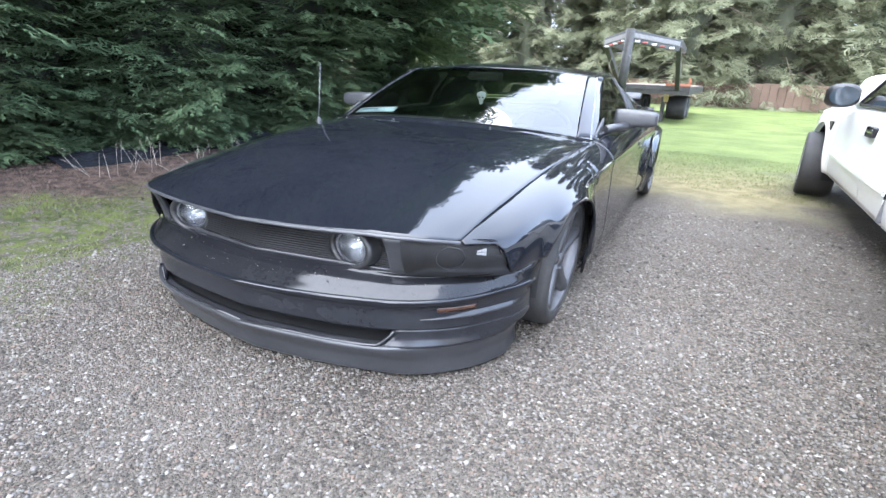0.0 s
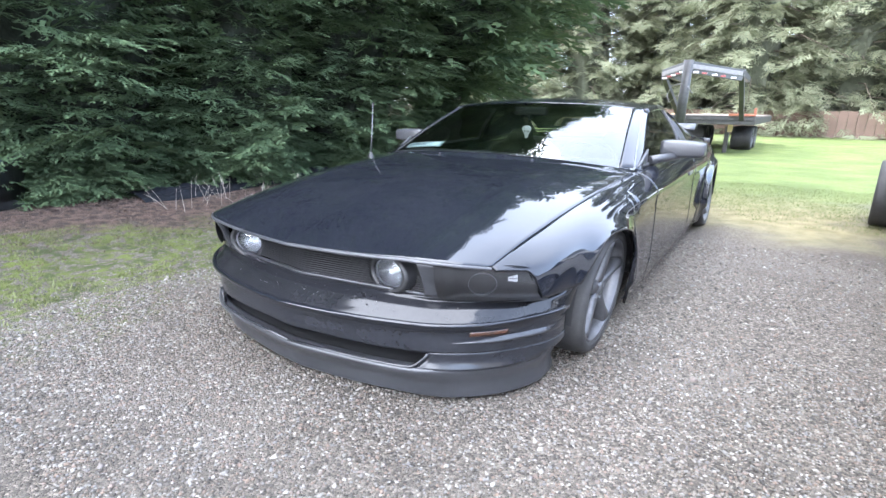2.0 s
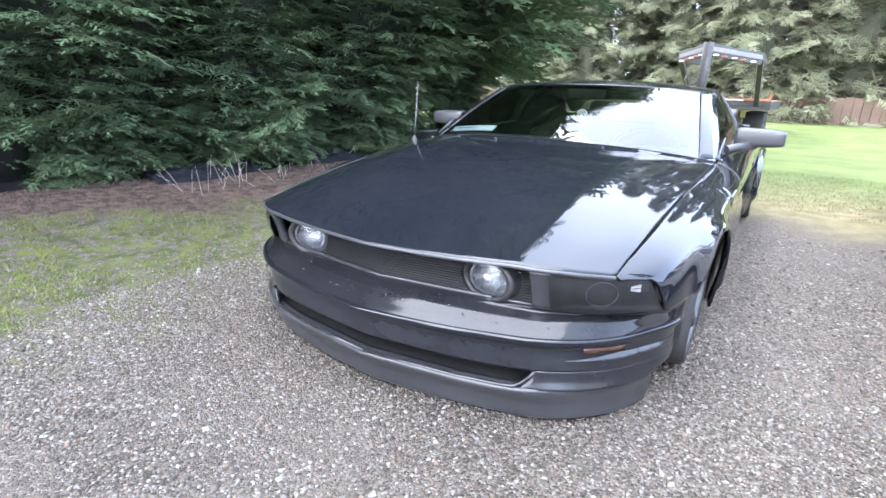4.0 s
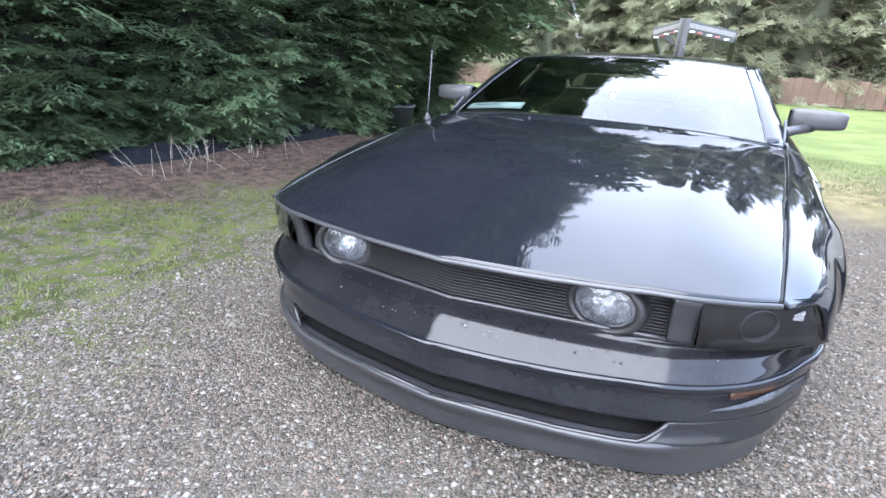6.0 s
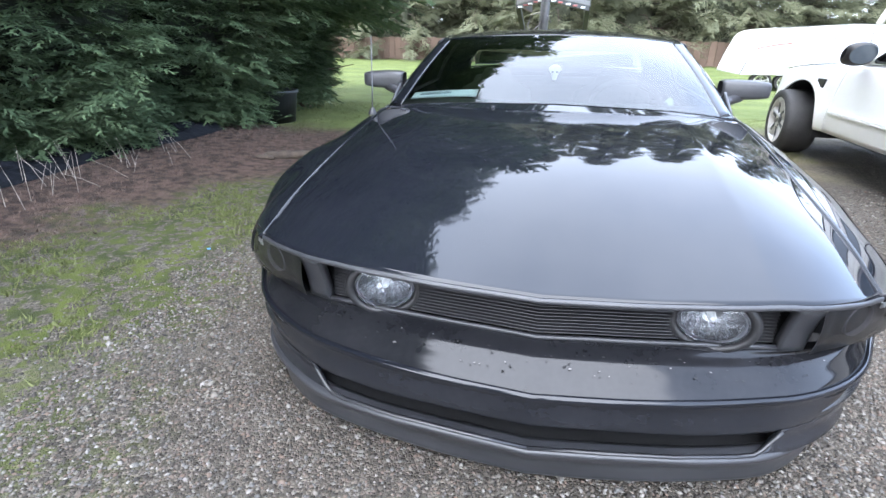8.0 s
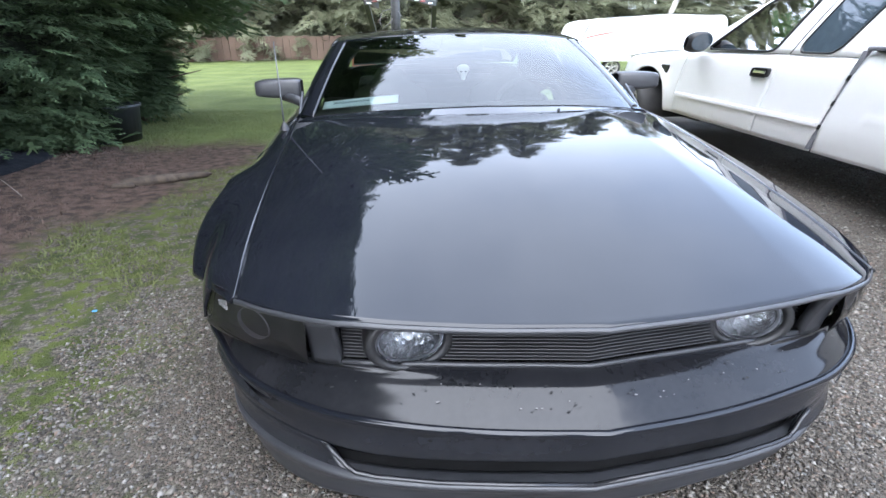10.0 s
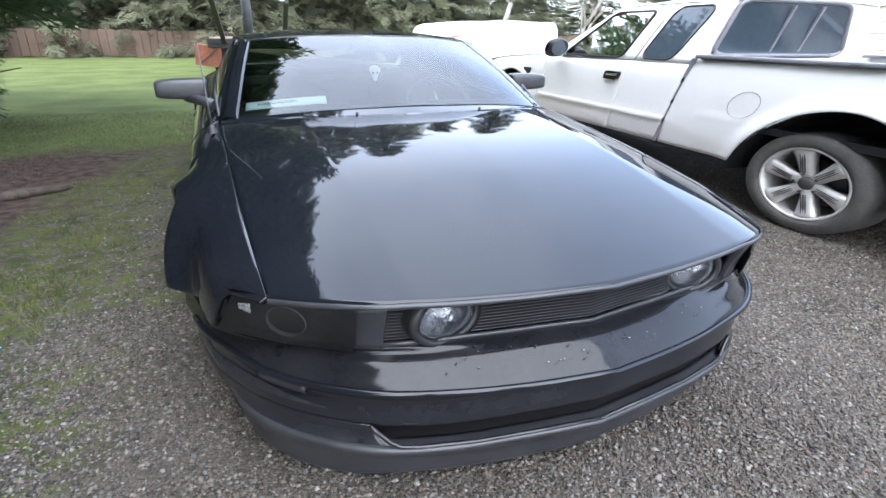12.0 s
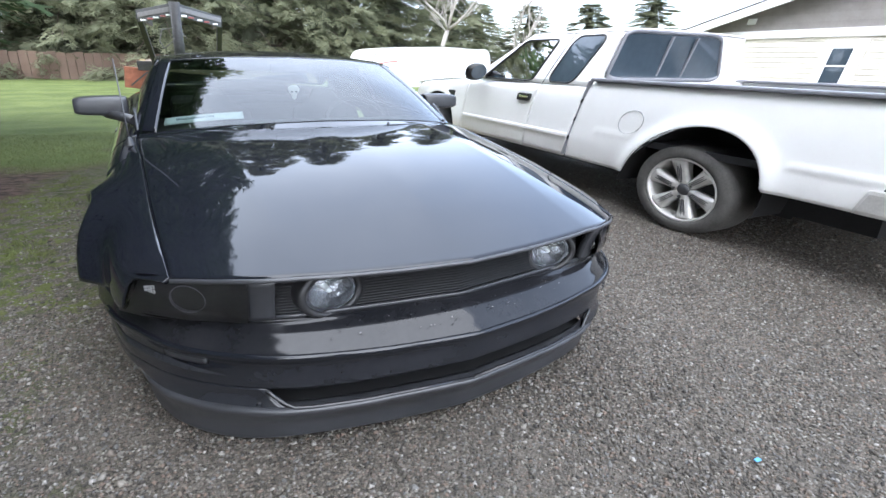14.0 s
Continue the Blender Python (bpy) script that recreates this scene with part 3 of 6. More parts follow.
for side in (-1, 1):
    # body-coloured panel between grille and headlamp
    def cheek(u, v, side=side):
        x = 0.489 + 0.06 * u
        top, low = smooth(HOOD_FRONT_Y, x) + 0.004, smooth([(r[0], r[1]) for r in SHELF], x) - 0.006
        return (side * x, top + (low - top) * v + 0.006 * math.sin(math.pi * v) - 0.002 * math.sin(math.pi * u), 0.488 - 0.118 * v)
    part("lamp_cheek", sheet(cheek, 8, 8, 0.02, MID), SATIN, car)

    # round lamp in the grille
    at = Vector((side * 0.35, grille_y(0.35) + 0.003, 0.424))
    turn = Matrix.Rotation(side * -0.16, 4, "Z")
    place = Matrix.Translation(at) @ turn @ SQUASH @ Matrix.Diagonal((1.02, 0.95, 1.0, 1))
    lamp = part("grille_lamp", moved(lathe([(0.066, 0.03), (0.0675, -0.004), (0.069, -0.009), (0.076, -0.0125), (0.085, -0.01), (0.089, 0.0), (0.088, 0.05)], 44, "Y"), place), TRIM, car, "round driving lamp in a wide black ring")
    part("lamp_bowl", moved(lathe([(0.0005, 0.05), (0.016, 0.048), (0.034, 0.038), (0.05, 0.02), (0.06, 0.004), (0.065, -0.006)], 32, "Y", (0, -1, 0)), place), REFLECTOR, lamp, "bright reflector bowl")
    part("lamp_lens", moved(lathe([(0.0665, -0.006), (0.05, -0.011), (0.027, -0.015), (0.0005, -0.0165)], 32, "Y", (0, -1, 0)), place), LAMP_GLASS, lamp)
    # Added ring: its grey lightens the edge of the dark lens.
    part("lamp_flange", moved(lathe([(0.059, 0.006), (0.06, 0.0), (0.066, -0.003), (0.0672, 0.004)], 40, "Y"), place), RAIL_GREY, lamp, "grey ring inside the lens")
    part("bulb_cap", moved(lathe([(0.0005, 0.008), (0.007, 0.009), (0.009, 0.018), (0.009, 0.05)], 16, "Y"), place), BONE, lamp, "pale bulb shield")

    # smoked headlamp
    HEAD_TOP = [(0.545, 0.1), (0.64, 0.165), (0.7, 0.22), (0.755, 0.28), (0.797, 0.34)]
    HEAD_LOW = [(0.553, 0.122), (0.65, 0.188), (0.72, 0.238), (0.785, 0.297), (0.833, 0.358)]

    def head(u, v, side=side, deep=0.0):
        back = 0.002 + deep * min(1, 7 * min(u, 1 - u, v, 1 - v)) if deep else 0.0
        tx = smooth([(i / 4, r[0]) for i, r in enumerate(HEAD_TOP)], u)
        ty = smooth([(i / 4, r[1]) for i, r in enumerate(HEAD_TOP)], u)
        lx = smooth([(i / 4, r[0]) for i, r in enumerate(HEAD_LOW)], u)
        ly = smooth([(i / 4, r[1]) for i, r in enumerate(HEAD_LOW)], u)
        tz = 0.489 - 0.006 * u - 0.026 * u**6
        lz = 0.372 - 0.01 * u
        bow = 0.012 * math.sin(math.pi * v)
        return (side * (tx + (lx - tx) * v), ty + (ly - ty) * v - bow + back, tz + (lz - tz) * v)
    headlamp = part("headlamp", sheet(lambda u, v: head(u, v, deep=0.024), 28, 14, 0, MID), HEAD_INNER, car, "smoked dark headlamp")
    part("headlamp_cover", sheet(head, 20, 10, 0, MID), SMOKE, headlamp)
    ring_at = Matrix.Translation((side * 0.672, 0.212, 0.424)) @ Matrix.Rotation(side * 0.62, 4, "Z") @ SQUASH
    part("projector_ring", moved(lathe([(0.0465, 0.012), (0.0468, -0.004), (0.046, -0.0055), (0.0452, -0.004), (0.045, 0.012)], 36, "Y", (0, -1, 0)), ring_at), RAIL_GREY, headlamp, "round projector ring")
    part("projector_lens", moved(lathe([(0.0448, 0.011), (0.03, 0.006), (0.0005, 0.004)], 24, "Y", (0, -1, 0)), ring_at), HEAD_INNER, headlamp)
    # Chrome facets made white: their glint is put into the colour.
    glint = Matrix.Translation((side * 0.75, 0.273, 0.436)) @ Matrix.Rotation(side * 0.8, 4, "Z") @ Matrix.Scale(0.75, 4)
    bm = bmesh.new()
    for i in range(4):
        for k in range(2):
            box(0.009, 0.006, 0.007 + 0.002 * i, (-0.02 + 0.0105 * i, 0.0012 * (i % 2), 0.01 * k + 0.002 * i * (k - 0.5)), 0.0015, bm=bm)
    part("turn_reflector", moved(bm, glint), BONE, headlamp, "faceted turn reflector, its glint coloured white")

# sides
ARCH_FRONT, ARCH_REAR = 0.93, 3.65


def arch_z(y, centre, ry=0.365, rz=0.3, z0=0.24):
    k = (y - centre) / ry
    return z0 + rz * math.sqrt(1 - k * k) if abs(k) < 1 else 0.0


ARCH_LINE = [(0.46, 0.2), (0.485, 0.28), (0.54, 0.37), (0.65, 0.44), (0.77, 0.485), (0.895, 0.49), (1.01, 0.47), (1.105, 0.42), (1.135, 0.32), (1.145, 0.25)]


def sill_z(y, side=1):
    base = smooth([(0.22, 0.476), (0.28, 0.466), (0.315, 0.452), (0.34, 0.372), (0.56, 0.37)], y) if y < 0.57 else 0.1
    if 0.34 < y < 0.57:
        base = 0.37
    if 0.57 <= y < ARCH_FRONT:
        base = 0.37
    if y > ARCH_REAR:
        base = 0.17
    front = arch_z(y, ARCH_FRONT) if side < 0 else (smooth(ARCH_LINE, y) if 0.46 < y < 1.145 else 0.0)
    return max(base, front, arch_z(y, ARCH_REAR))


def side_x(y, z, side=1):
    x = smooth([(0.2, 0.755), (0.35, 0.83), (0.5, 0.862), (0.8, 0.885), (1.3, 0.885), (2.0, 0.893), (2.8, 0.9), (3.6, 0.91), (4.2, 0.86), (4.65, 0.77)], y)
    for centre, push in ((ARCH_FRONT, 0.025 if side > 0 else 0.07), (ARCH_REAR, 0.05)):
        d = math.hypot((y - centre) / 0.36, (z - 0.24) / 0.285)
        if side > 0 and centre == ARCH_FRONT:
            d = math.hypot((y - 0.85) / 0.32, (z - 0.22) / 0.27)
        x += push * math.exp(-((d - 1.0) / 0.17) ** 2) * (1 if z > 0.2 else 0.6)
    x += -0.02 * max(0, (0.22 - z) / 0.12) + 0.012 * math.exp(-((z - 0.56) / 0.03) ** 2) * (1 if y > 1.2 else 0.3)
    return x


def flank(y0, y1, side):
    def fn(u, v):
        y = y0 + (y1 - y0) * u
        zs, zb = smooth(SEAM_Z, y), sill_z(y, side)
        w = v**1.3
        z = zs + (zb - zs) * w
        ws = smooth(SEAM_X, y) + 0.002
        xs = side_x(y, z, side)
        k = 1 - math.exp(-(zs - z) / 0.035) if zs > z else 0
        return (side * (ws + (xs - ws) * k), y, z)
    return fn


for side in (-1, 1):
    fender = part("front_fender", sheet(flank(0.215, 1.52, side), 150, 26, 0.012, MID), PAINT, car, "glossy black fender with a wide arch flare")
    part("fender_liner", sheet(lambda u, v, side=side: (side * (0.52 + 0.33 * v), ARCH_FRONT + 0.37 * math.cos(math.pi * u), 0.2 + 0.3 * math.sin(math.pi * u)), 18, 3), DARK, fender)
    def lamp_end(u, v, side=side):
        z = 0.455 - 0.089 * v
        a = Vector((side * (0.774 + 0.042 * v), 0.318 + 0.026 * v, z))
        b = Vector((side * (0.8 + 0.028 * v), 0.37, z))
        return a + (b - a) * u + Vector((side * 0.004 * math.sin(math.pi * u), 0, 0))
    part("lamp_end_panel", sheet(lamp_end, 8, 8, 0.006, MID), PAINT, car)
    door = part("door", sheet(flank(1.526, 2.72, side), 60, 24, 0.012, MID), PAINT, car)
    part("door_handle", box(0.02, 0.15, 0.022, (side * 0.902, 2.5, 0.56), 0.006), SATIN, door)
    part("quarter_panel", sheet(flank(2.726, 4.62, side), 130, 24, 0.012, MID), PAINT, car)
    part("side_skirt", sheet(lambda u, v, side=side: (side * (0.825 + 0.025 * math.sin(math.pi * v)), 1.3 + 1.98 * u, 0.11 - 0.05 * v), 20, 6, 0.006, MID), TRIM, car)

# greenhouse
SCREEN_LOW_Y = [(0, 1.36), (0.4, 1.4), (0.62, 1.46), (0.765, 1.545)]
SCREEN_LOW_Z = [(0, 0.708), (0.4, 0.695), (0.62, 0.675), (0.765, 0.652)]
SCREEN_TOP_Y = [(0, 2.06), (0.35, 2.08), (0.64, 2.17)]
SCREEN_TOP_Z = [(0, 0.978), (0.35, 0.97), (0.64, 0.945)]


def screen(u, v, grow=0.0):
    s = 2 * u - 1
    xl, xt = 0.765 * s, 0.64 * s
    yl, zl = smooth(SCREEN_LOW_Y, abs(xl)), smooth(SCREEN_LOW_Z, abs(xl))
    yt, zt = smooth(SCREEN_TOP_Y, abs(xt)), smooth(SCREEN_TOP_Z, abs(xt))
    bow = 0.022 * math.sin(math.pi * v) * (1 - 0.5 * s * s) + grow
    return (xl + (xt - xl) * v, yl + (yt - yl) * v - bow * 0.45, zl + (zt - zl) * v + bow)


shield = part("windscreen", sheet(screen, 40, 20, 0, MID), SCREEN_GLASS, car, "windscreen mirroring sky and hedge")
shield.visible_shadow = False
part("wiper_cowl", sheet(lambda u, v: ((2 * u - 1) * (0.762 + 0.003 * v), smooth(HOOD_REAR_Y, abs(0.77 * (2 * u - 1))) + 0.004 + (smooth(SCREEN_LOW_Y, abs(0.765 * (2 * u - 1))) - smooth(HOOD_REAR_Y, abs(0.77 * (2 * u - 1)))) * v,
     hood_point(u, 1)[2] - 0.006 + (smooth(SCREEN_LOW_Z, abs(0.765 * (2 * u - 1))) - hood_point(u, 1)[2] + 0.004) * v), 40, 4, 0, MID), PAINT, car)
part("screen_band", sheet(lambda u, v: screen(0.02 + 0.96 * u, 0.03 * v + 0.005, -0.004), 40, 2, 0, MID), TRIM, shield)
for u in (0.34, 0.7):
    p = Vector(hood_point(u, 1)) + Vector((0, 0.028, 0.004))
    part("washer_nozzle", moved(lathe([(0.0065, -0.004), (0.006, 0.001), (0.004, 0.004), (0.0005, 0.005)], 12, "Z"), Matrix.Translation(p)), TRIM, car)


def roof_edge(y):
    return smooth([(2.17, 0.64), (2.6, 0.628), (3.0, 0.6), (3.3, 0.57)], y), smooth([(2.17, 0.945), (2.4, 0.968), (2.7, 0.972), (3.0, 0.95), (3.3, 0.905)], y)


def roof(u, v):
    s = 2 * u - 1
    yf = smooth(SCREEN_TOP_Y, abs(0.64 * s))
    y = yf + (3.02 + 0.04 * s * s - yf) * v
    w, ze = roof_edge(max(y, 2.17))
    crown = (0.978 if v == 0 else smooth([(2.06, 0.978), (2.3, 1.005), (2.6, 1.015), (2.85, 1.0), (3.06, 0.968)], y))
    return (w * s, y, ze + (crown - ze) * (1 - abs(s) ** 2.2))


part("roof", sheet(roof, 36, 24, 0.012, MID), PAINT, car, "glossy black roof mirroring the trees")


def rear_screen(u, v):
    s = 2 * u - 1
    a = Vector((0.6 * s, 3.04 + 0.04 * s * s, 0.962 - 0.018 * s * s))
    b = Vector((0.66 * s, 3.78 - 0.05 * s * s, 0.765 - 0.01 * s * s))
    p = a + (b - a) * v
    return (p.x, p.y, p.z + 0.02 * math.sin(math.pi * v))


part("rear_window", sheet(rear_screen, 20, 10, 0, MID), REAR_GLASS, car).visible_shadow = False
part("boot_lid", sheet(lambda u, v: ((2 * u - 1) * (0.735 - 0.07 * v), 3.74 + 0.86 * v, 0.768 - 0.03 * v - 0.03 * abs(2 * u - 1) ** 2 - 0.05 * v**6), 24, 14, 0.012, MID), PAINT, car)
part("boot_spoiler", sheet(lambda u, v: ((2 * u - 1) * 0.66, 4.36 + 0.2 * v, 0.775 + 0.05 * math.sin(math.pi * min(1, v * 0.9))), 20, 6, 0.02, MID), SATIN, car)
part("rear_bumper", sheet(lambda u, v: ((2 * u - 1) * (0.79 - 0.02 * v), 4.66 + 0.07 * math.sin(math.pi * v) - 0.12 * abs(2 * u - 1) ** 3, 0.69 - 0.5 * v), 24, 10, 0.012, MID), PAINT, car)


for side in (-1, 1):
    def pillar(u, v, side=side):
        p, n = Vector(screen(1.0, u)), Vector(screen(0.955, u))
        out = Vector((p.x + 0.028, p.y + 0.045, p.z - 0.012))
        q = n + (out - n) * v
        return (side * q.x, q.y, q.z + 0.012 * math.sin(math.pi * v))
    part("windscreen_pillar", sheet(pillar, 20, 8, 0.012, MID), PAINT, car)

    def rail(u, v, side=side):
        y = 2.17 + 1.15 * u
        w, z = roof_edge(y)
        a = math.pi * 0.75 * v
        return (side * (w + 0.026 * math.sin(a)), y, z - 0.02 + 0.022 * math.cos(a))
    part("roof_rail", sheet(rail, 16, 6, 0.01, MID), PAINT, car)

    def side_win(u, v, side=side):
        y = 1.68 + (2.74 - 1.68) * u
        low = Vector((smooth(SEAM_X, y) - 0.006, y, smooth(SEAM_Z, y) + 0.004))
        yt = 2.12 + (2.78 - 2.12) * u
        w, z = roof_edge(max(yt, 2.17))
        top = Vector((w + 0.022, yt, z - 0.028 if yt > 2.17 else z - 0.04))
        p = low + (top - low) * v
        return (side * (p.x + 0.018 * math.sin(math.pi * v)), p.y, p.z)
    window = part("side_window", sheet(side_win, 14, 8, 0, MID), SIDE_GLASS, car)
    window.visible_shadow = False
    frame_pts = [side_win(u, 0.0) for u in (0, 0.33, 0.66, 1)] + [side_win(1, v) for v in (0.33, 0.66, 1)]
    part("window_seal", rod(frame_pts, 0.009, 6), TRIM, window)
    part("mirror_sail", sheet(lambda u, v, side=side: (side * (0.772 + 0.006 * u), 1.56 + 0.2 * u, smooth(SEAM_Z, 1.56 + 0.2 * u) + 0.085 * u * v), 6, 4, 0.01, MID), SATIN, car)

    def quarter(u, v, side=side):
        y = 2.75 + (3.86 - 2.75) * u
        low = Vector((smooth(SEAM_X, y) - 0.002, y, smooth(SEAM_Z, y)))
        yt = 2.8 + (3.34 - 2.8) * u
        w, z = roof_edge(yt)
        top = Vector((w + 0.02, yt, z - 0.02))
        p = low + (top - low) * v
        return (side * (p.x + 0.015 * math.sin(math.pi * v)), p.y, p.z)
    part("rear_pillar", sheet(quarter, 16, 8, 0.01, MID), PAINT, car)
    part("quarter_window", sheet(lambda u, v: tuple(Vector(quarter(0.06 + 0.3 * u, 0.2 + 0.62 * v - 0.1 * u)) + Vector((side * 0.004, 0, 0))), 6, 6, 0.004, MID), TRIM, car)

    # door mirror
    def mirror_shell(u, v, side=side):
        a, b = math.tau * u, math.pi * v
        k = math.sin(b) ** 0.18
        x = 0.915 + 0.112 * -math.copysign(abs(math.cos(b)) ** 0.8, math.cos(b))
        ca, sa = math.cos(a), math.sin(a)
        fat = 1 - 0.18 * (1 - math.cos(b)) / 2
        return (side * x, 1.965 + 0.055 * k * math.copysign(abs(ca) ** 0.5, ca) + 0.02 * (x - 0.9), 0.742 + 0.05 * k * fat * math.copysign(abs(sa) ** 0.38, sa))
    mirror = part("door_mirror", sheet(mirror_shell, 32, 16, 0, (side * 0.918, 1.965, 0.742)), SATIN, car, "satin black door mirror")
    part("mirror_foot", rod([(side * 0.78, 1.8, 0.684), (side * 0.83, 1.88, 0.694), (side * 0.9, 1.95, 0.706)], 0.022, 10), SATIN, mirror)
    part("mirror_glass", moved(lathe([(0.034, 0), (0.0005, 0.002)], 24, "Y"), Matrix.Translation((side * 0.92, 2.022, 0.742)) @ Matrix.Diagonal((2.6, 1, 1, 1))), CHROME, mirror)


# the nose is set a little back on one side
def ease(a, b, t):
    k = min(1.0, max(0.0, (t - a) / (b - a)))
    return k * k * (3 - 2 * k)


for ob in car.children_recursive:
    for vert in ob.data.vertices:
        w = ease(0.42, 0.7, vert.co.x) * (1 - ease(0.6, 1.4, vert.co.y))
        vert.co.x -= 0.024 * w
        vert.co.y -= (0.005 if ob is lip else 0.03) * w


def wheel_parts(owner, material, spokes, at, ry, rz, width, side, camber=0.0, twin=False, name="wheel", lug=5, steer=0.0, fat=0.1, rake=0.0, tyre=RUBBER, bead=0.73):
    """A tyred wheel with its spokes, its face towards side."""
    m = Matrix.Translation(at) @ Matrix.Rotation(steer, 4, "Z") @ Matrix(((1, 0, 0, 0), (0, 1, rake, 0), (0, 0, 1, 0), (0, 0, 0, 1))) @ Matrix.Rotation(-side * camber, 4, "Y") @ Matrix.Diagonal((side, ry, rz, 1))
    w = width / 2
    wheel = part(name, moved(lathe([(bead - 0.03, w * 0.7), (bead, w * 0.96), (bead * 0.6 + 0.36, w), (0.95, w * 0.98), (0.985, w * 0.8), (1.0, w * 0.5), (1.0, -w * 0.5), (0.985, -w * 0.8), (0.93, -w), (0.72, -w), (bead - 0.03, -w * 0.7)], 56), m), tyre, owner)
    part("rim", moved(lathe([(bead, w * 0.9), (bead - 0.015, w * 0.97), (bead - 0.05, w * 0.92), (bead - 0.07, w * 0.55), (0.64, -w * 0.6), (0.6, -w * 0.9)], 48), m), material, wheel)
    part("brake_disc", moved(lathe([(0.0005, w * 0.1), (0.45, w * 0.1), (0.46, w * 0.02), (0.0005, 0)], 32), m), RIM_DARK, wheel)
    for k in range(spokes):
        a = math.tau * k / spokes + 0.3
        bm = bmesh.new()
        for pair in ((-1, 1) if twin else (0,)):
            def spoke(u, v, pair=pair):
                r = 0.1 + (bead - 0.15) * u
                spread = pair * (0.05 + 0.03 * u)
                half = (0.055 if twin else fat) * ((0.72 + 0.62 * u * u) if fat > 0.12 else (1 - 0.35 * math.sin(math.pi * min(1, u * 0.9))) * (1.25 if u > 0.9 else 1))
                t = (v - 0.5) * 2 * half + spread
                lift = w * (0.62 + 0.22 * u) + 0.012 * math.cos(math.pi * (v - 0.5))
                return (lift, r * math.cos(a) - t * math.sin(a), r * math.sin(a) + t * math.cos(a))
            join(bm, sheet(spoke, 8, 4, 0.06, (-1, 0, 0)))
        part("spoke", moved(bm, m), material, wheel)
        if fat > 0.12:
            grooves = bmesh.new()
            for off in (-0.035, 0.0, 0.035):
                box(0.006, 0.4, 0.012, (w * 0.77 + 0.012, 0.42, off), 0, bm=grooves)
            part("spoke_groove", moved(grooves, m @ Matrix.Rotation(a, 4, "X")), RIM_DARK, wheel)
    part("hub_cap", moved(lathe([(0.0005, w * 0.8), (0.09, w * 0.79), (0.13, w * 0.7), (0.15, w * 0.5)], 24), m), RIM_DARK if fat > 0.12 else material, wheel)
    for k in range(lug):
        a = math.tau * k / lug
        part("wheel_nut", moved(lathe([(0.0005, w * 0.78), (0.022, w * 0.77), (0.024, w * 0.6)], 8), m @ Matrix.Translation((0, 0.19 * math.cos(a), 0.19 * math.sin(a)))), RIM_DARK, wheel)
    return wheel


for side in (-1, 1):
    if side > 0:
        wheel_parts(car, RIM_DARK, 5, (0.746, 0.905, 0.232), 0.3, 0.232, 0.2, side, 0.0, rake=0.36, bead=0.83, fat=0.12)
    else:
        wheel_parts(car, RIM_DARK, 5, (-0.757, ARCH_FRONT, 0.252), 0.335, 0.255, 0.24, side, 0.07, bead=0.83, fat=0.12)
    wheel_parts(car, RIM_DARK, 5, (side * 0.79, ARCH_REAR, 0.256), 0.335, 0.255, 0.27, side, 0.05, bead=0.83, fat=0.12)
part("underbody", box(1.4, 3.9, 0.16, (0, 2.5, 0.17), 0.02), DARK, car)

# cabin
cabin = part("dashboard", sheet(lambda u, v: ((2 * u - 1) * 0.7, 1.5 + 0.42 * v, 0.66 + 0.03 * math.sin(math.pi * v * 0.7) - 0.1 * v**4), 16, 8, 0.02), CLOTH, car)
for side in (-1, 1):
    def seat_back(u, v, side=side):
        a = math.tau * u
        k = math.sin(math.pi * min(1, 0.06 + 0.94 * v)) ** 0.4
        w = 0.24 if v < 0.68 else 0.24 - 0.1 * min(1, (v - 0.68) / 0.1)
        return (side * 0.37 + w * k * math.cos(a), 2.55 + 0.16 * v + 0.06 * k * math.sin(a), 0.34 + 0.47 * v)
    part("seat", sheet(seat_back, 24, 18), CLOTH, car, "dark high-backed front seat")
part("cabin_floor", box(1.35, 1.9, 0.02, (0, 2.5, 0.3)), CLOTH, car)
part("rear_seat", box(1.2, 0.16, 0.3, (0, 3.25, 0.55), 0.05, Matrix.Rotation(0.35, 4, "X")), CLOTH, car)
wheel_ring = [(0.37 + 0.185 * math.cos(math.tau * k / 24), 1.98 + 0.06 * math.sin(math.tau * k / 24), 0.63 + 0.13 * math.sin(math.tau * k / 24)) for k in range(25)]
steering = part("steering_wheel", rod(wheel_ring, 0.014, 8), CLOTH, car)
part("steering_spokes", box(0.34, 0.02, 0.05, (0.37, 1.99, 0.625), 0.01), CLOTH, steering)
part("cabin_mirror", box(0.22, 0.03, 0.05, (0.0, 1.99, 0.925), 0.012), DARK, car)

# aerial on the fender
aerial = part("aerial", rod([(-0.795, 1.37, 0.655), (-0.797, 1.385, 0.75), (-0.803, 1.41, 0.96)], 0.0036, 6, taper=0.0022), AERIAL_STEEL, car, "thin grey whip aerial")
part("aerial_foot", moved(lathe([(0.02, 0.0), (0.016, 0.012), (0.008, 0.028), (0.0005, 0.034)], 14, "Z"), Matrix.Translation((-0.795, 1.37, 0.632))), TRIM, aerial)

# pale plate lying behind the windscreen
def plate(u, v):
    p = Vector(screen(0.06 + 0.215 * u, 0.095 + 0.075 * v, -0.012))
    return tuple(p)


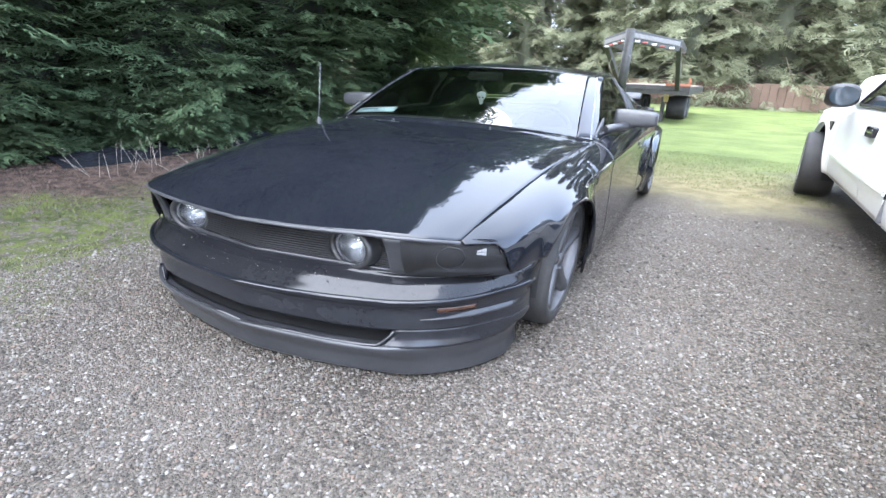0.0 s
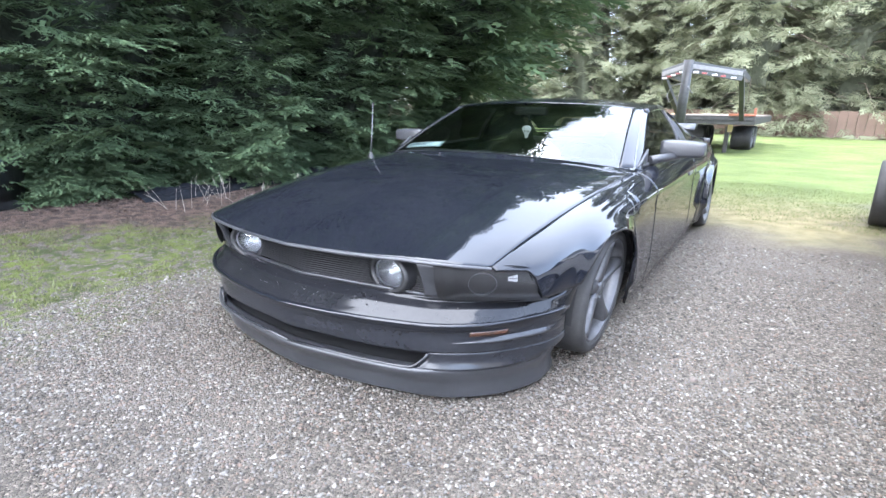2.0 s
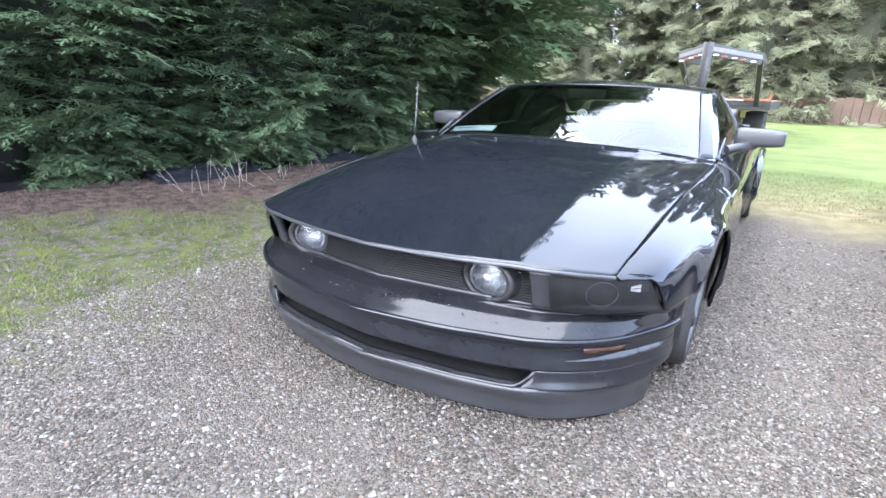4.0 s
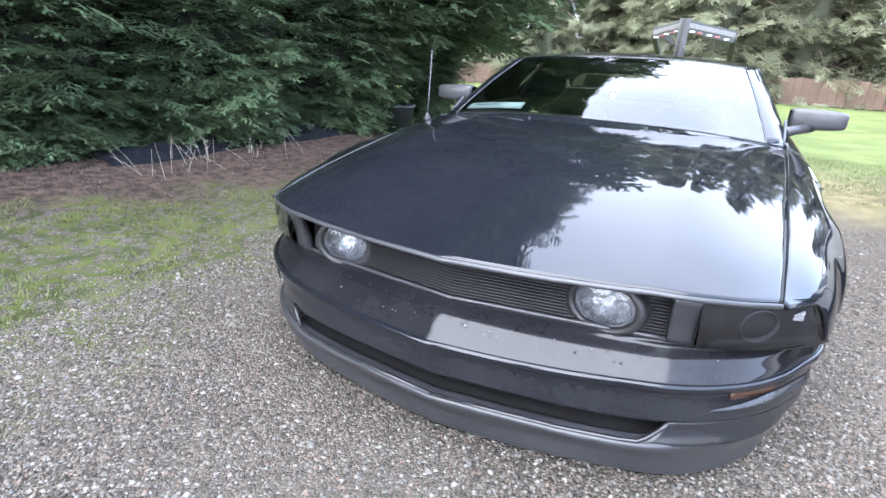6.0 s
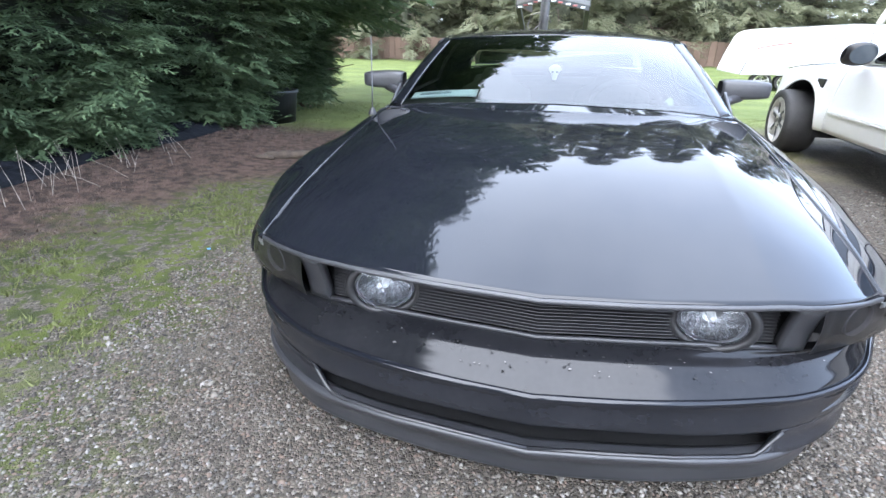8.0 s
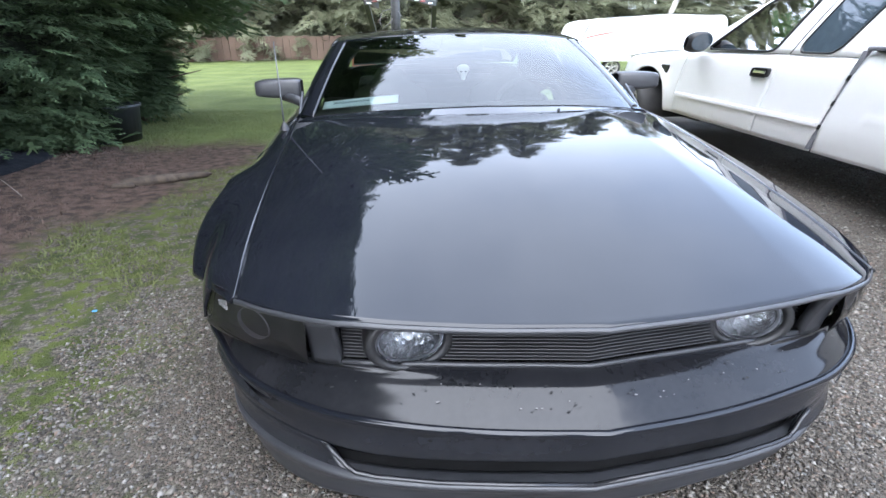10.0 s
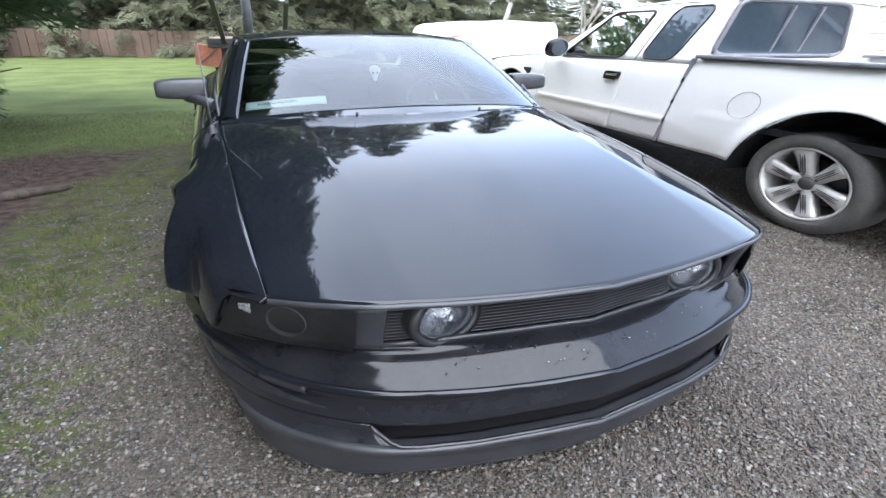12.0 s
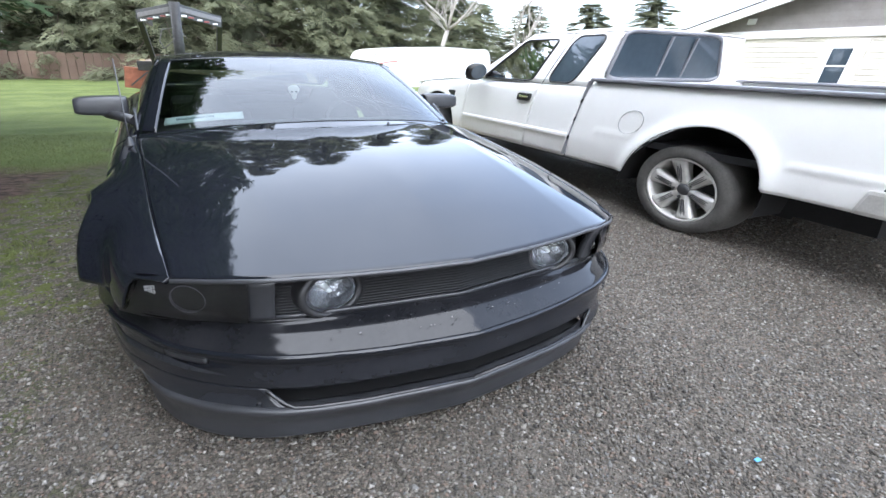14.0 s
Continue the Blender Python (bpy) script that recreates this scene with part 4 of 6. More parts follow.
PLATE_LABEL = "pale blue and white plate lying behind the windscreen"
strip = tagged(part("dash_plate", sheet(plate, 12, 3, 0.003, MID), PAPER), PLATE_LABEL, "plate")
strip.matrix_world = CAR
word = bpy.data.curves.new("plate_word", "FONT")
word.body, word.size, word.extrude = "WASHINGTON", 0.024, 0.0004
letters = new("plate_word", word)
dg = bpy.context.evaluated_depsgraph_get()
word_mesh = bpy.data.meshes.new_from_object(letters.evaluated_get(dg))
bpy.data.objects.remove(letters)
word_mesh.materials.append(surface("dark_blue_ink", (0.02, 0.03, 0.08), (0.03, 0.05, 0.12), 50, 0.6))
letters = new("plate_word", word_mesh)
letters.parent = strip
p0, p1, p2 = Vector(screen(0.09, 0.11, -0.004)), Vector(screen(0.2, 0.11, -0.004)), Vector(screen(0.09, 0.16, -0.004))
ex = (p1 - p0).normalized()
ez = ex.cross((p2 - p0)).normalized()
ey = ez.cross(ex)
letters.matrix_basis = Matrix(((ex.x, ey.x, ez.x, p0.x), (ex.y, ey.y, ez.y, p0.y), (ex.z, ey.z, ez.z, p0.z), (0, 0, 0, 1)))

# pale freshener under the cabin mirror
def tag_shape(u, v):
    a, z = math.tau * u, -math.cos(math.pi * v)
    w = smooth([(-1.0, 0.0), (-0.9, 0.008), (-0.5, 0.0115), (-0.15, 0.017), (0.2, 0.0255), (0.55, 0.0265), (0.85, 0.0175), (1.0, 0.0)], z)
    return (w * math.cos(a), 0.25 * w * math.sin(a), 0.036 * z)


fresh = tagged(part("air_freshener", moved(sheet(tag_shape, 20, 14), Matrix.Translation((0.0, 1.94, 0.8)) @ Matrix.Diagonal((1.15, 1, 1.1, 1))), BONE), "pale rounded freshener hanging in the windscreen", "air freshener")
fresh.matrix_world = CAR
for side in (-1, 1):
    part("eye_hollow", moved(lathe([(0.0005, -0.0075), (0.004, -0.0072), (0.0055, -0.0055)], 12, "Y", (0, -1, 0)), Matrix.Translation((side * 0.0115, 1.94, 0.803)) @ Matrix.Diagonal((1.2, 1, 0.8, 1))), TRIM, fresh)
part("cord", rod([(0, 1.945, 0.836), (0, 1.975, 0.905)], 0.001, 5), TRIM, fresh)


# ---- white pickup ----
LEAN = Matrix(((1, 0, 0, 0), (0, 1, -0.42, 0.118), (0, 0, 1, 0), (0, 0, 0, 1)))
truck = thing("pickup_truck", "white extended-cab pickup truck parked beside the coupe", "pickup truck")
TX, TW = 2.03, 1.66
X0, X1 = TX, TX + TW
TMID = (TX + TW / 2, 2.5, 0.5)
T_REAR, T_FRONT = 1.06, 4.6
GAP_Y, SPLIT_Y, HINGE_Y = 2.2, 2.79, 3.98


def truck_sheet(fn, nu, nv, thick=0.012, out=TMID):
    return moved(sheet(fn, nu, nv, thick, out), LEAN)


def truck_block(w, d, h, at, bevel=0.0):
    return moved(box(w, d, h, at, bevel), LEAN)


def truck_arch(y, centre, ry=0.49, rz=0.395, z0=0.27):
    k = (y - centre) / ry
    return z0 + rz * math.sqrt(1 - k * k) if abs(k) < 1 else 0.0


def truck_sill(y):
    return max(0.29 if y > T_REAR else 0.375, truck_arch(y, T_REAR), truck_arch(y, T_FRONT))


def truck_belt(y):
    return 0.875 if y < GAP_Y + 0.005 else smooth([(2.1, 0.842), (3.9, 0.825), (4.4, 0.8), (5.2, 0.74), (5.5, 0.68)], y)


def truck_flank(y0, y1, side):
    def fn(u, v):
        y = y0 + (y1 - y0) * u
        zt, zb = truck_belt(y), truck_sill(y)
        z = zt + (zb - zt) * v
        inset = 0.03 * max(0, (0.5 - z) / 0.2) ** 2 + 0.02 * max(0, (z - 0.62) / 0.25) ** 2 + 0.125 * max(0, (y - 4.9) / 0.6) ** 2.5
        for c in (T_REAR, T_FRONT):
            d = math.hypot((y - c) / 0.49, (z - 0.27) / 0.395)
            inset -= 0.022 * math.exp(-((d - 1.02) / 0.13) ** 2)
        inset -= 0.008 * math.exp(-((z - 0.53) / 0.012) ** 2) * (1 if y < 0.55 or 1.6 < y < 1.95 else 0)
        inset += 0.035 * math.exp(-(zt - z) / 0.02)
        return (X0 + inset if side < 0 else X1 - inset, y, z)
    return fn


def rounded(fn, corner=0.22, n=6):
    """Outline of a window with rounded corners, in the u, v of its surface."""
    pts = []
    for cu, cv, a0 in ((1 - corner, corner, -90), (1 - corner, 1 - corner, 0), (corner, 1 - corner, 90), (corner, corner, 180)):
        for k in range(n + 1):
            a = radians(a0 + 90 * k / n)
            pts.append(fn(cu + corner * math.cos(a), cv + corner * math.sin(a)))
    return pts


def window_fan(fn, corner=0.22):
    bm = bmesh.new()
    bm.faces.new([bm.verts.new(p) for p in rounded(fn, corner)])
    return moved(bm, LEAN)


for side in (-1, 1):
    part("bed_side", truck_sheet(truck_flank(-0.12, GAP_Y - 0.012, side), 110, 26), WHITE_PAINT, truck, "white pickup bed side with a round fuel flap")
    rear_door = part("rear_half_door", truck_sheet(truck_flank(GAP_Y + 0.012, SPLIT_Y - 0.003, side), 20, 16), WHITE_PAINT, truck)
    front_door = part("door", truck_sheet(truck_flank(SPLIT_Y + 0.003, HINGE_Y - 0.003, side), 30, 16), WHITE_PAINT, truck)
    part("fender", truck_sheet(truck_flank(HINGE_Y + 0.003, 5.45, side), 80, 20), WHITE_PAINT, truck)
    sx = X0 - 0.004 if side < 0 else X1 + 0.004
    for c in (T_REAR, T_FRONT):
        # Near-black well and an added back panel: the arch's shade is in their colour.
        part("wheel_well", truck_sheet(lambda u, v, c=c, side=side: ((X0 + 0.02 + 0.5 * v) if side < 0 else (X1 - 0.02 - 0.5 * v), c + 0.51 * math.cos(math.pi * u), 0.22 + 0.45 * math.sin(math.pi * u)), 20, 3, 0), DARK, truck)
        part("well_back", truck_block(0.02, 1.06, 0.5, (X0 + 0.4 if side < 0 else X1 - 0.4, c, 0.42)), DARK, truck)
    part("door_moulding", truck_block(0.016, 1.72, 0.03, (sx, 3.08, 0.462), 0.006), WHITE_PAINT, truck)
    handle = part("door_handle", truck_block(0.018, 0.18, 0.06, (sx, 2.93, 0.712), 0.024), TRIM, front_door, "chrome and black door handle")
    part("handle_pull", truck_block(0.014, 0.13, 0.022, (sx + side * 0.014, 2.925, 0.718), 0.0065), CHROME, handle)
    if side < 0:
        part("fuel_flap", moved(lathe([(0.101, 0.002), (0.102, -0.0005), (0.1032, -0.0005), (0.1042, 0.004)], 40), LEAN @ Matrix.Translation((X0 - 0.002, 1.65, 0.628)) @ SQUASH), RAIL_GREY, truck)
        part("fender_emblem", truck_block(0.012, 0.15, 0.07, (X0 - 0.004, 4.3, 0.66), 0.005), TRIM, truck)
    part("cab_gap", truck_block(0.02, 0.03, 0.56, (sx - side * 0.02, GAP_Y, 0.59)), RAIL_GREY, truck)
    for k in range(3):
        part("gap_bump_stop", truck_block(0.012, 0.016, 0.03, (sx - side * 0.006, GAP_Y, 0.45 + 0.14 * k), 0.004), DARK, truck)

    # cab above the belt
    def cab_pt(y_low, y_top, v, side=side):
        zl, zt = truck_belt(3.0), 1.225
        ins = 0.035 + 0.13 * v + 0.03 * v * v
        return Vector((X0 + ins if side < 0 else X1 - ins, y_low + (y_top - y_low) * v, zl + (zt - zl) * v))

    part("cab_side", truck_sheet(lambda u, v: tuple(cab_pt(GAP_Y + 0.012 + 1.76 * u, GAP_Y + 0.07 + 1.06 * u, v)), 24, 10), WHITE_PAINT, truck)

    def door_win(u, v):
        p = cab_pt(2.95 + 0.82 * u, 2.9 + 0.4 * u, 0.02 + 0.84 * v)
        return (p.x + side * 0.006, p.y, p.z)
    pane = part("door_window", window_fan(door_win, 0.1), TRUCK_GLASS, truck, "blue-green door glass")
    part("window_seal", moved(rod(rounded(door_win, 0.1) + [rounded(door_win, 0.1)[0]], 0.009, 6), LEAN), TRIM, pane)

    def rear_win(u, v):
        p = cab_pt(2.42 + 0.32 * u, 2.36 + 0.35 * u, 0.03 + 0.88 * v)
        return (p.x + side * 0.006, p.y, p.z)
    pane = part("quarter_window", window_fan(rear_win, 0.2), DULL_GLASS, truck, "dark quarter window mirroring trees")
    part("window_seal", moved(rod(rounded(rear_win, 0.2) + [rounded(rear_win, 0.2)[0]], 0.007, 6), LEAN), TRIM, pane)
    part("cab_pillar_seam", moved(rod([cab_pt(SPLIT_Y, SPLIT_Y - 0.02, v) + Vector((side * 0.001, 0, 0)) for v in (0, 0.3, 0.6, 0.98)], 0.004, 5), LEAN), RIM_DARK, truck)
    part("mirror_arm", moved(rod([(sx, 3.84, 0.85), (sx + side * 0.05, 3.78, 0.87)], 0.02, 8), LEAN), TRIM, truck)
    mx = sx + side * 0.075

    def shell(u, v, mx=mx):
        a, b = math.tau * u, math.pi * v
        k = math.sin(b) ** 0.5
        return (mx + 0.1 * -math.cos(b), 3.75 + 0.06 * k * math.cos(a), 0.895 + 0.08 * k * math.sin(a))
    tm = part("door_mirror", moved(sheet(shell, 20, 12, 0, (mx, 3.75, 0.895)), LEAN), TRIM, truck, "black door mirror")
    part("mirror_glass", moved(lathe([(0.066, 0), (0.0005, 0.003)], 24, "Y", (0, -1, 0)), LEAN @ Matrix.Translation((mx, 3.682, 0.895)) @ Matrix.Diagonal((1.25, 1, 0.95, 1))), DULL_GLASS, tm)

part("cab_roof", truck_sheet(lambda u, v: (X0 + 0.185 + (TW - 0.37) * u, GAP_Y + 0.05 + 1.06 * v, 1.219 + 0.05 * (1 - abs(2 * u - 1) ** 3) * math.sin(math.pi * (0.1 + 0.8 * v))), 16, 12), WHITE_PAINT, truck)
part("windscreen", truck_sheet(lambda u, v: (X0 + 0.05 + 0.14 * v + (TW - 0.1 - 0.28 * v) * u, 4.0 - 0.72 * v + 0.1 * math.sin(math.pi * u), 0.83 + 0.39 * v), 12, 8, 0), DULL_GLASS, truck)
part("cab_back", truck_sheet(lambda u, v: (X0 + 0.015 + 0.15 * v**1.3 + (TW - 0.03 - 0.3 * v**1.3) * u, GAP_Y + 0.012 + 0.05 * v**2, 0.6 + 0.62 * v), 16, 10), WHITE_PAINT, truck)


def back_glass(u, v):
    return (X0 + 0.13 + 0.07 * v + (1.22 - 0.25 * v) * u, GAP_Y - 0.012 + 0.05 * (0.45 + 0.5 * v) ** 2, 0.885 + 0.33 * v)


back = part("rear_window", window_fan(back_glass, 0.12), DULL_GLASS, truck, "sliding rear window mirroring the sky")
for k in (0.43, 0.67):
    p = back_glass(k, 0.5)
    part("slider_frame", truck_block(0.02, 0.016, 0.28, (p[0], p[1] - 0.006, p[2]), 0.004), RAIL_GREY, back)
part("window_rim", moved(rod(rounded(back_glass, 0.12) + [rounded(back_glass, 0.12)[0]], 0.016, 6), LEAN), RAIL_GREY, back)
part("brake_light", truck_block(0.26, 0.03, 0.025, (TX + 0.75, GAP_Y + 0.05, 1.215), 0.008), RED_LENS, truck, "red high brake light")
for rx in (X0 + 0.04, X1 - 0.04):
    part("bed_rail", truck_block(0.09, 2.3, 0.022, (rx, 1.04, 0.882), 0.008), RAIL_GREY, truck, "grey bed rail cap")
part("bed_floor", truck_block(TW - 0.1, 2.0, 0.04, (TX + TW / 2, 0.9, 0.5)), TRIM, truck)
part("bed_front", truck_block(TW - 0.1, 0.04, 0.4, (TX + TW / 2, GAP_Y - 0.05, 0.67)), WHITE_PAINT, truck)
part("tailgate", truck_block(TW - 0.16, 0.06, 0.46, (TX + TW / 2, -0.1, 0.64), 0.015), WHITE_PAINT, truck)
part("rear_bumper", truck_block(TW - 0.02, 0.22, 0.13, (TX + TW / 2, -0.2, 0.43), 0.03), CHROME, truck, "chrome step bumper")
part("bumper_end", truck_block(0.05, 0.44, 0.12, (TX + 0.01, -0.06, 0.435), 0.02), RIM_SILVER, truck, "dull chrome bumper wrap")
part("bumper_gap", truck_block(0.03, 0.34, 0.02, (TX + 0.014, -0.06, 0.505), 0.004), DARK, truck)
part("tail_lamp", truck_block(0.05, 0.1, 0.26, (TX + 0.05, -0.1, 0.7), 0.015), RED_LENS, truck)
part("engine_hood", truck_sheet(lambda u, v: (X0 + 0.06 + (TW - 0.12) * u, 3.98 + 1.46 * v, 0.83 - 0.1 * v**2 + 0.05 * math.sin(math.pi * u)), 14, 10), WHITE_PAINT, truck)
part("front_face", truck_sheet(lambda u, v: (X0 + 0.12 + (TW - 0.24) * u, 5.44 + 0.08 * math.sin(math.pi * u), 0.74 - 0.4 * v), 14, 6), CHROME, truck)
part("chassis", box(1.1, 5.0, 0.16, (TX + TW / 2, 2.6, 0.3)), DARK, truck)
part("cab_seat", truck_block(1.2, 0.3, 0.3, (TX + TW / 2, 2.7, 0.8), 0.08), CLOTH, truck)
wheel_ring = [(TX + 0.42 + 0.16 * math.cos(math.tau * k / 20), 3.3 + 0.06 * math.sin(math.tau * k / 20), 0.87 + 0.1 * math.sin(math.tau * k / 20)) for k in range(21)]
part("steering_wheel", moved(rod(wheel_ring, 0.014, 6), LEAN), CLOTH, truck)
for c in (T_REAR, T_FRONT):
    for side, wx in ((-1, X0 + 0.16), (1, X1 - 0.16)):
        ahead = c == T_FRONT
        # Front tyres take the darker rubber to show the shade of their arches.
        wheel_parts(truck, RIM_SILVER, 6, (wx - (0.1 if ahead and side < 0 else 0), c + (0.1 if ahead else 0), 0.283 if ahead else 0.266), 0.375 if ahead else 0.36, 0.284 if ahead else 0.267, 0.27, side, 0, lug=5, steer=-0.1 if ahead else 0.0, fat=0.13, tyre=RUBBER if ahead else DUSTY_RUBBER)

# ---- gooseneck trailer ----
trailer = thing("gooseneck_trailer", "black gooseneck flatbed trailer standing on the lawn", "trailer")
NOSE, LEFT, RIGHT = Vector((-0.56, 9.5, 0)), Vector((-1.15, 10.3, 0)), Vector((0.2, 10.55, 0))


def beam(a, b, w, h, name, material, parent, label=""):
    a, b = Vector(a), Vector(b)
    m = (b - a).to_track_quat("Y", "Z").to_matrix().to_4x4()
    return part(name, moved(box(w, (b - a).length, h, (0, 0, 0), 0.008), Matrix.Translation((a + b) / 2) @ m), material, parent, label)


def up(p, z, dx=0.0, dy=0.0):
    return (p.x + dx, p.y + dy, z)


for end, side in ((LEFT, -1), (RIGHT, 1)):
    beam(up(NOSE, 1.71), up(end, 1.6 if side > 0 else 1.62), 0.07, 0.2, "neck_panel", STEEL_BLACK, trailer, "black neck panel with reflectors along its foot")
    beam(up(NOSE, 1.72, 0.02 * side, -0.05), up(end, 1.63, 0.02 * side, -0.05), 0.012, 0.08, "faded_marking", PALE_MARK, trailer)
    for k, mat in ((0.12, BONE), (0.27, RED_LENS), (0.46, BONE), (0.62, RED_LENS), (0.82, BONE)):
        p = NOSE + (end - NOSE) * k
        part("reflector", box(0.1, 0.02, 0.028, (p.x + 0.03 * side, p.y - 0.055, 1.63 - 0.1 * k), 0.004), mat, trailer)
    beam(up(end, 1.62), (end.x * 0.92, 12.0, 0.78), 0.09, 0.1, "neck_leg", STEEL_BLACK, trailer)
    beam(up(end, 1.66), (end.x * 0.9, 12.1, 1.6), 0.08, 0.12, "neck_beam", STEEL_BLACK, trailer)
part("coupler_tube", rod([up(NOSE, 1.82, 0, -0.04), up(NOSE, 1.2, -0.01, -0.04), up(NOSE, 0.62, -0.03, -0.02)], 0.085, 12), STEEL_BLACK, trailer, "thick black coupler tube")
part("safety_cable", rod([(-0.6, 9.42, 1.3), (-0.66, 9.4, 1.2), (-0.8, 9.42, 1.08), (-0.86, 9.45, 1.2), (-0.8, 9.45, 1.38), (-0.62, 9.42, 1.42), (-0.5, 9.4, 1.36), (-0.44, 9.42, 1.25)], 0.009, 6), PALE_MARK, trailer, "loose pale safety cable")
part("side_frame", box(1.85, 5.8, 0.16, (-0.48, 14.9, 0.74), 0.015), STEEL_BLACK, trailer)
for i in range(12):
    part("deck_board", box(0.145, 5.7, 0.03, (-1.31 + 0.151 * i, 14.9, 0.838), 0.004), DECK, trailer)
part("front_rail", box(1.85, 0.06, 0.1, (-0.48, 12.0, 0.8), 0.01), STEEL_BLACK, trailer)
part("rub_rail", box(0.5, 0.05, 0.05, (0.18, 11.96, 0.87), 0.008), RUST, trailer, "rust-red rub rail")
part("stake_post", box(0.05, 0.05, 0.2, (0.42, 12.02, 0.92), 0.006), RUST, trailer)
part("timber_prop", box(0.1, 0.07, 0.36, (-0.08, 12.7, 0.66), 0.006), TIMBER, trailer, "pale timber block")
part("timber_prop", box(0.1, 0.07, 0.36, (-1.32, 12.6, 0.7), 0.006), TIMBER, trailer, "pale timber block")
part("support_leg", box(0.09, 0.09, 0.6, (-0.14, 12.8, 0.3), 0.008), STEEL_BLACK, trailer)
part("support_leg", box(0.09, 0.09, 0.64, (-1.2, 12.8, 0.32), 0.008), STEEL_BLACK, trailer)
flap = part("tool_box", box(0.52, 0.34, 0.42, (-1.42, 12.2, 0.5), 0.015, Matrix.Rotation(0.12, 4, "Y")), RUST, trailer, "rusty red tool box under the deck")
part("box_brace", box(0.03, 0.02, 0.44, (-1.4, 12.0, 0.5), 0.004, Matrix.Rotation(0.9, 4, "Y")), STEEL_BLACK, flap)
for wx in (-1.0, 0.06):
    for wy in (14.3, 15.2):
        wheel_parts(trailer, RIM_DARK, 6, (wx, wy, 0.29), 0.38, 0.29, 0.46, -1 if wx < -0.5 else 1, 0, lug=6)

# ---- white enclosed trailer behind the pickup ----
van = thing("enclosed_trailer", "white enclosed trailer with a slanted nose and red stripe", "trailer")
VY = 12.0


def van_shell(u, v):
    prof = [(3.55, 0.33), (3.75, 0.95), (3.95, 1.22), (4.6, 1.3), (5.6, 1.36), (6.6, 1.33), (7.15, 1.24), (7.2, 0.33)]
    x = smooth([(i / 7, r[0]) for i, r in enumerate(prof)], u)
    z = smooth([(i / 7, r[1]) for i, r in enumerate(prof)], u)
    return (x, VY + 2.0 * v, z)


part("van_roof", sheet(van_shell, 42, 4, 0.02, (5.4, 13, 0.7)), WHITE_PANEL, van)
side_bm = bmesh.new()
ring = [van_shell(i / 42, 0) for i in range(43)]
side_bm.faces.new([side_bm.verts.new((x, VY, z)) for x, _, z in ring])
ext = bmesh.ops.extrude_face_region(side_bm, geom=list(side_bm.faces))
bmesh.ops.translate(side_bm, vec=(0, 0.03, 0), verts=[v for v in ext["geom"] if isinstance(v, bmesh.types.BMVert)])
bmesh.ops.recalc_face_normals(side_bm, faces=side_bm.faces)
part("van_side", side_bm, WHITE_PANEL, van)
for x in (5.2, 5.85):
    part("door_seam", box(0.015, 0.01, 0.85, (x, VY - 0.004, 0.85)), RIM_DARK, van)
part("red_stripe", moved(rod([(3.8 + 0.08 * i, VY - 0.008, 0.86 + 0.022 * i - 0.001 * i * i) for i in range(9)], 0.016, 6), Matrix()), RED_MARK, van)
part("lower_skirt", box(3.4, 0.03, 0.06, (5.5, VY - 0.012, 0.36), 0.01), RIM_SILVER, van)
for x in (4.02, 4.5, 6.4):
    wheel_parts(van, RIM_SILVER, 5, (x, VY + 0.12, 0.19), 0.22, 0.19, 0.2, -1, 0)
    van.children[-1].matrix_local = Matrix.Translation((x, VY + 0.12, 0.19)) @ Matrix.Rotation(math.pi / 2, 4, "Z") @ Matrix.Translation((-x, -VY - 0.12, -0.19))

# ---- house ----
house = thing("house", "cream lap-sided house with a taupe shingled gable", "house")
HX = 9.0
HLEAN = Matrix(((1, 0, 0, 0), (0, 1, -0.2, 0.2), (0, 0, 1, 0), (0, 0, 0, 1)))
Y0, Y1, BAND = -6.0, 7.0, 1.55
part("wall", moved(box(0.2, Y1 - Y0, BAND, (HX + 0.12, (Y0 + Y1) / 2, BAND / 2)), HLEAN), SIDING, house)
part("side_wall", moved(box(7.0, 0.2, BAND, (HX + 3.5, Y1 - 0.1, BAND / 2)), HLEAN), SIDING, house)
board = sheet(lambda u, v: (HX + 0.006 - 0.014 * v, Y0 + (Y1 - Y0) * u, 0.085 * (1 - v)), 1, 1, 0.012, (HX + 1, 0, 0), soft=False)
bmesh.ops.transform(board, matrix=HLEAN, verts=board.verts)
first = part("lap_board", board, SIDING, house)
for i in range(1, 18):
    ob = new("lap_board", first.data)
    ob.parent = house
    ob.location = (0, -0.2 * 0.085 * i, 0.085 * i)
part("frieze_board", moved(box(0.06, Y1 - Y0 + 0.1, 0.13, (HX - 0.02, (Y0 + Y1) / 2, BAND + 0.02), 0.005), HLEAN), WHITE_TRIM, house, "white frieze board")
RIDGE_Y, RIDGE_Z, EAVE_Z = 0.5, 3.35, 1.58
gab = bmesh.new()
f = gab.faces.new([gab.verts.new(p) for p in ((HX, Y1 + 0.2, EAVE_Z), (HX, RIDGE_Y, RIDGE_Z), (HX, Y0 - 0.2, EAVE_Z))])
ext = bmesh.ops.extrude_face_region(gab, geom=[f])
bmesh.ops.translate(gab, vec=(0.15, 0, 0), verts=[v for v in ext["geom"] if isinstance(v, bmesh.types.BMVert)])
bmesh.ops.recalc_face_normals(gab, faces=gab.faces)
part("gable", moved(gab, HLEAN), SHINGLE, house, "taupe shingled gable")
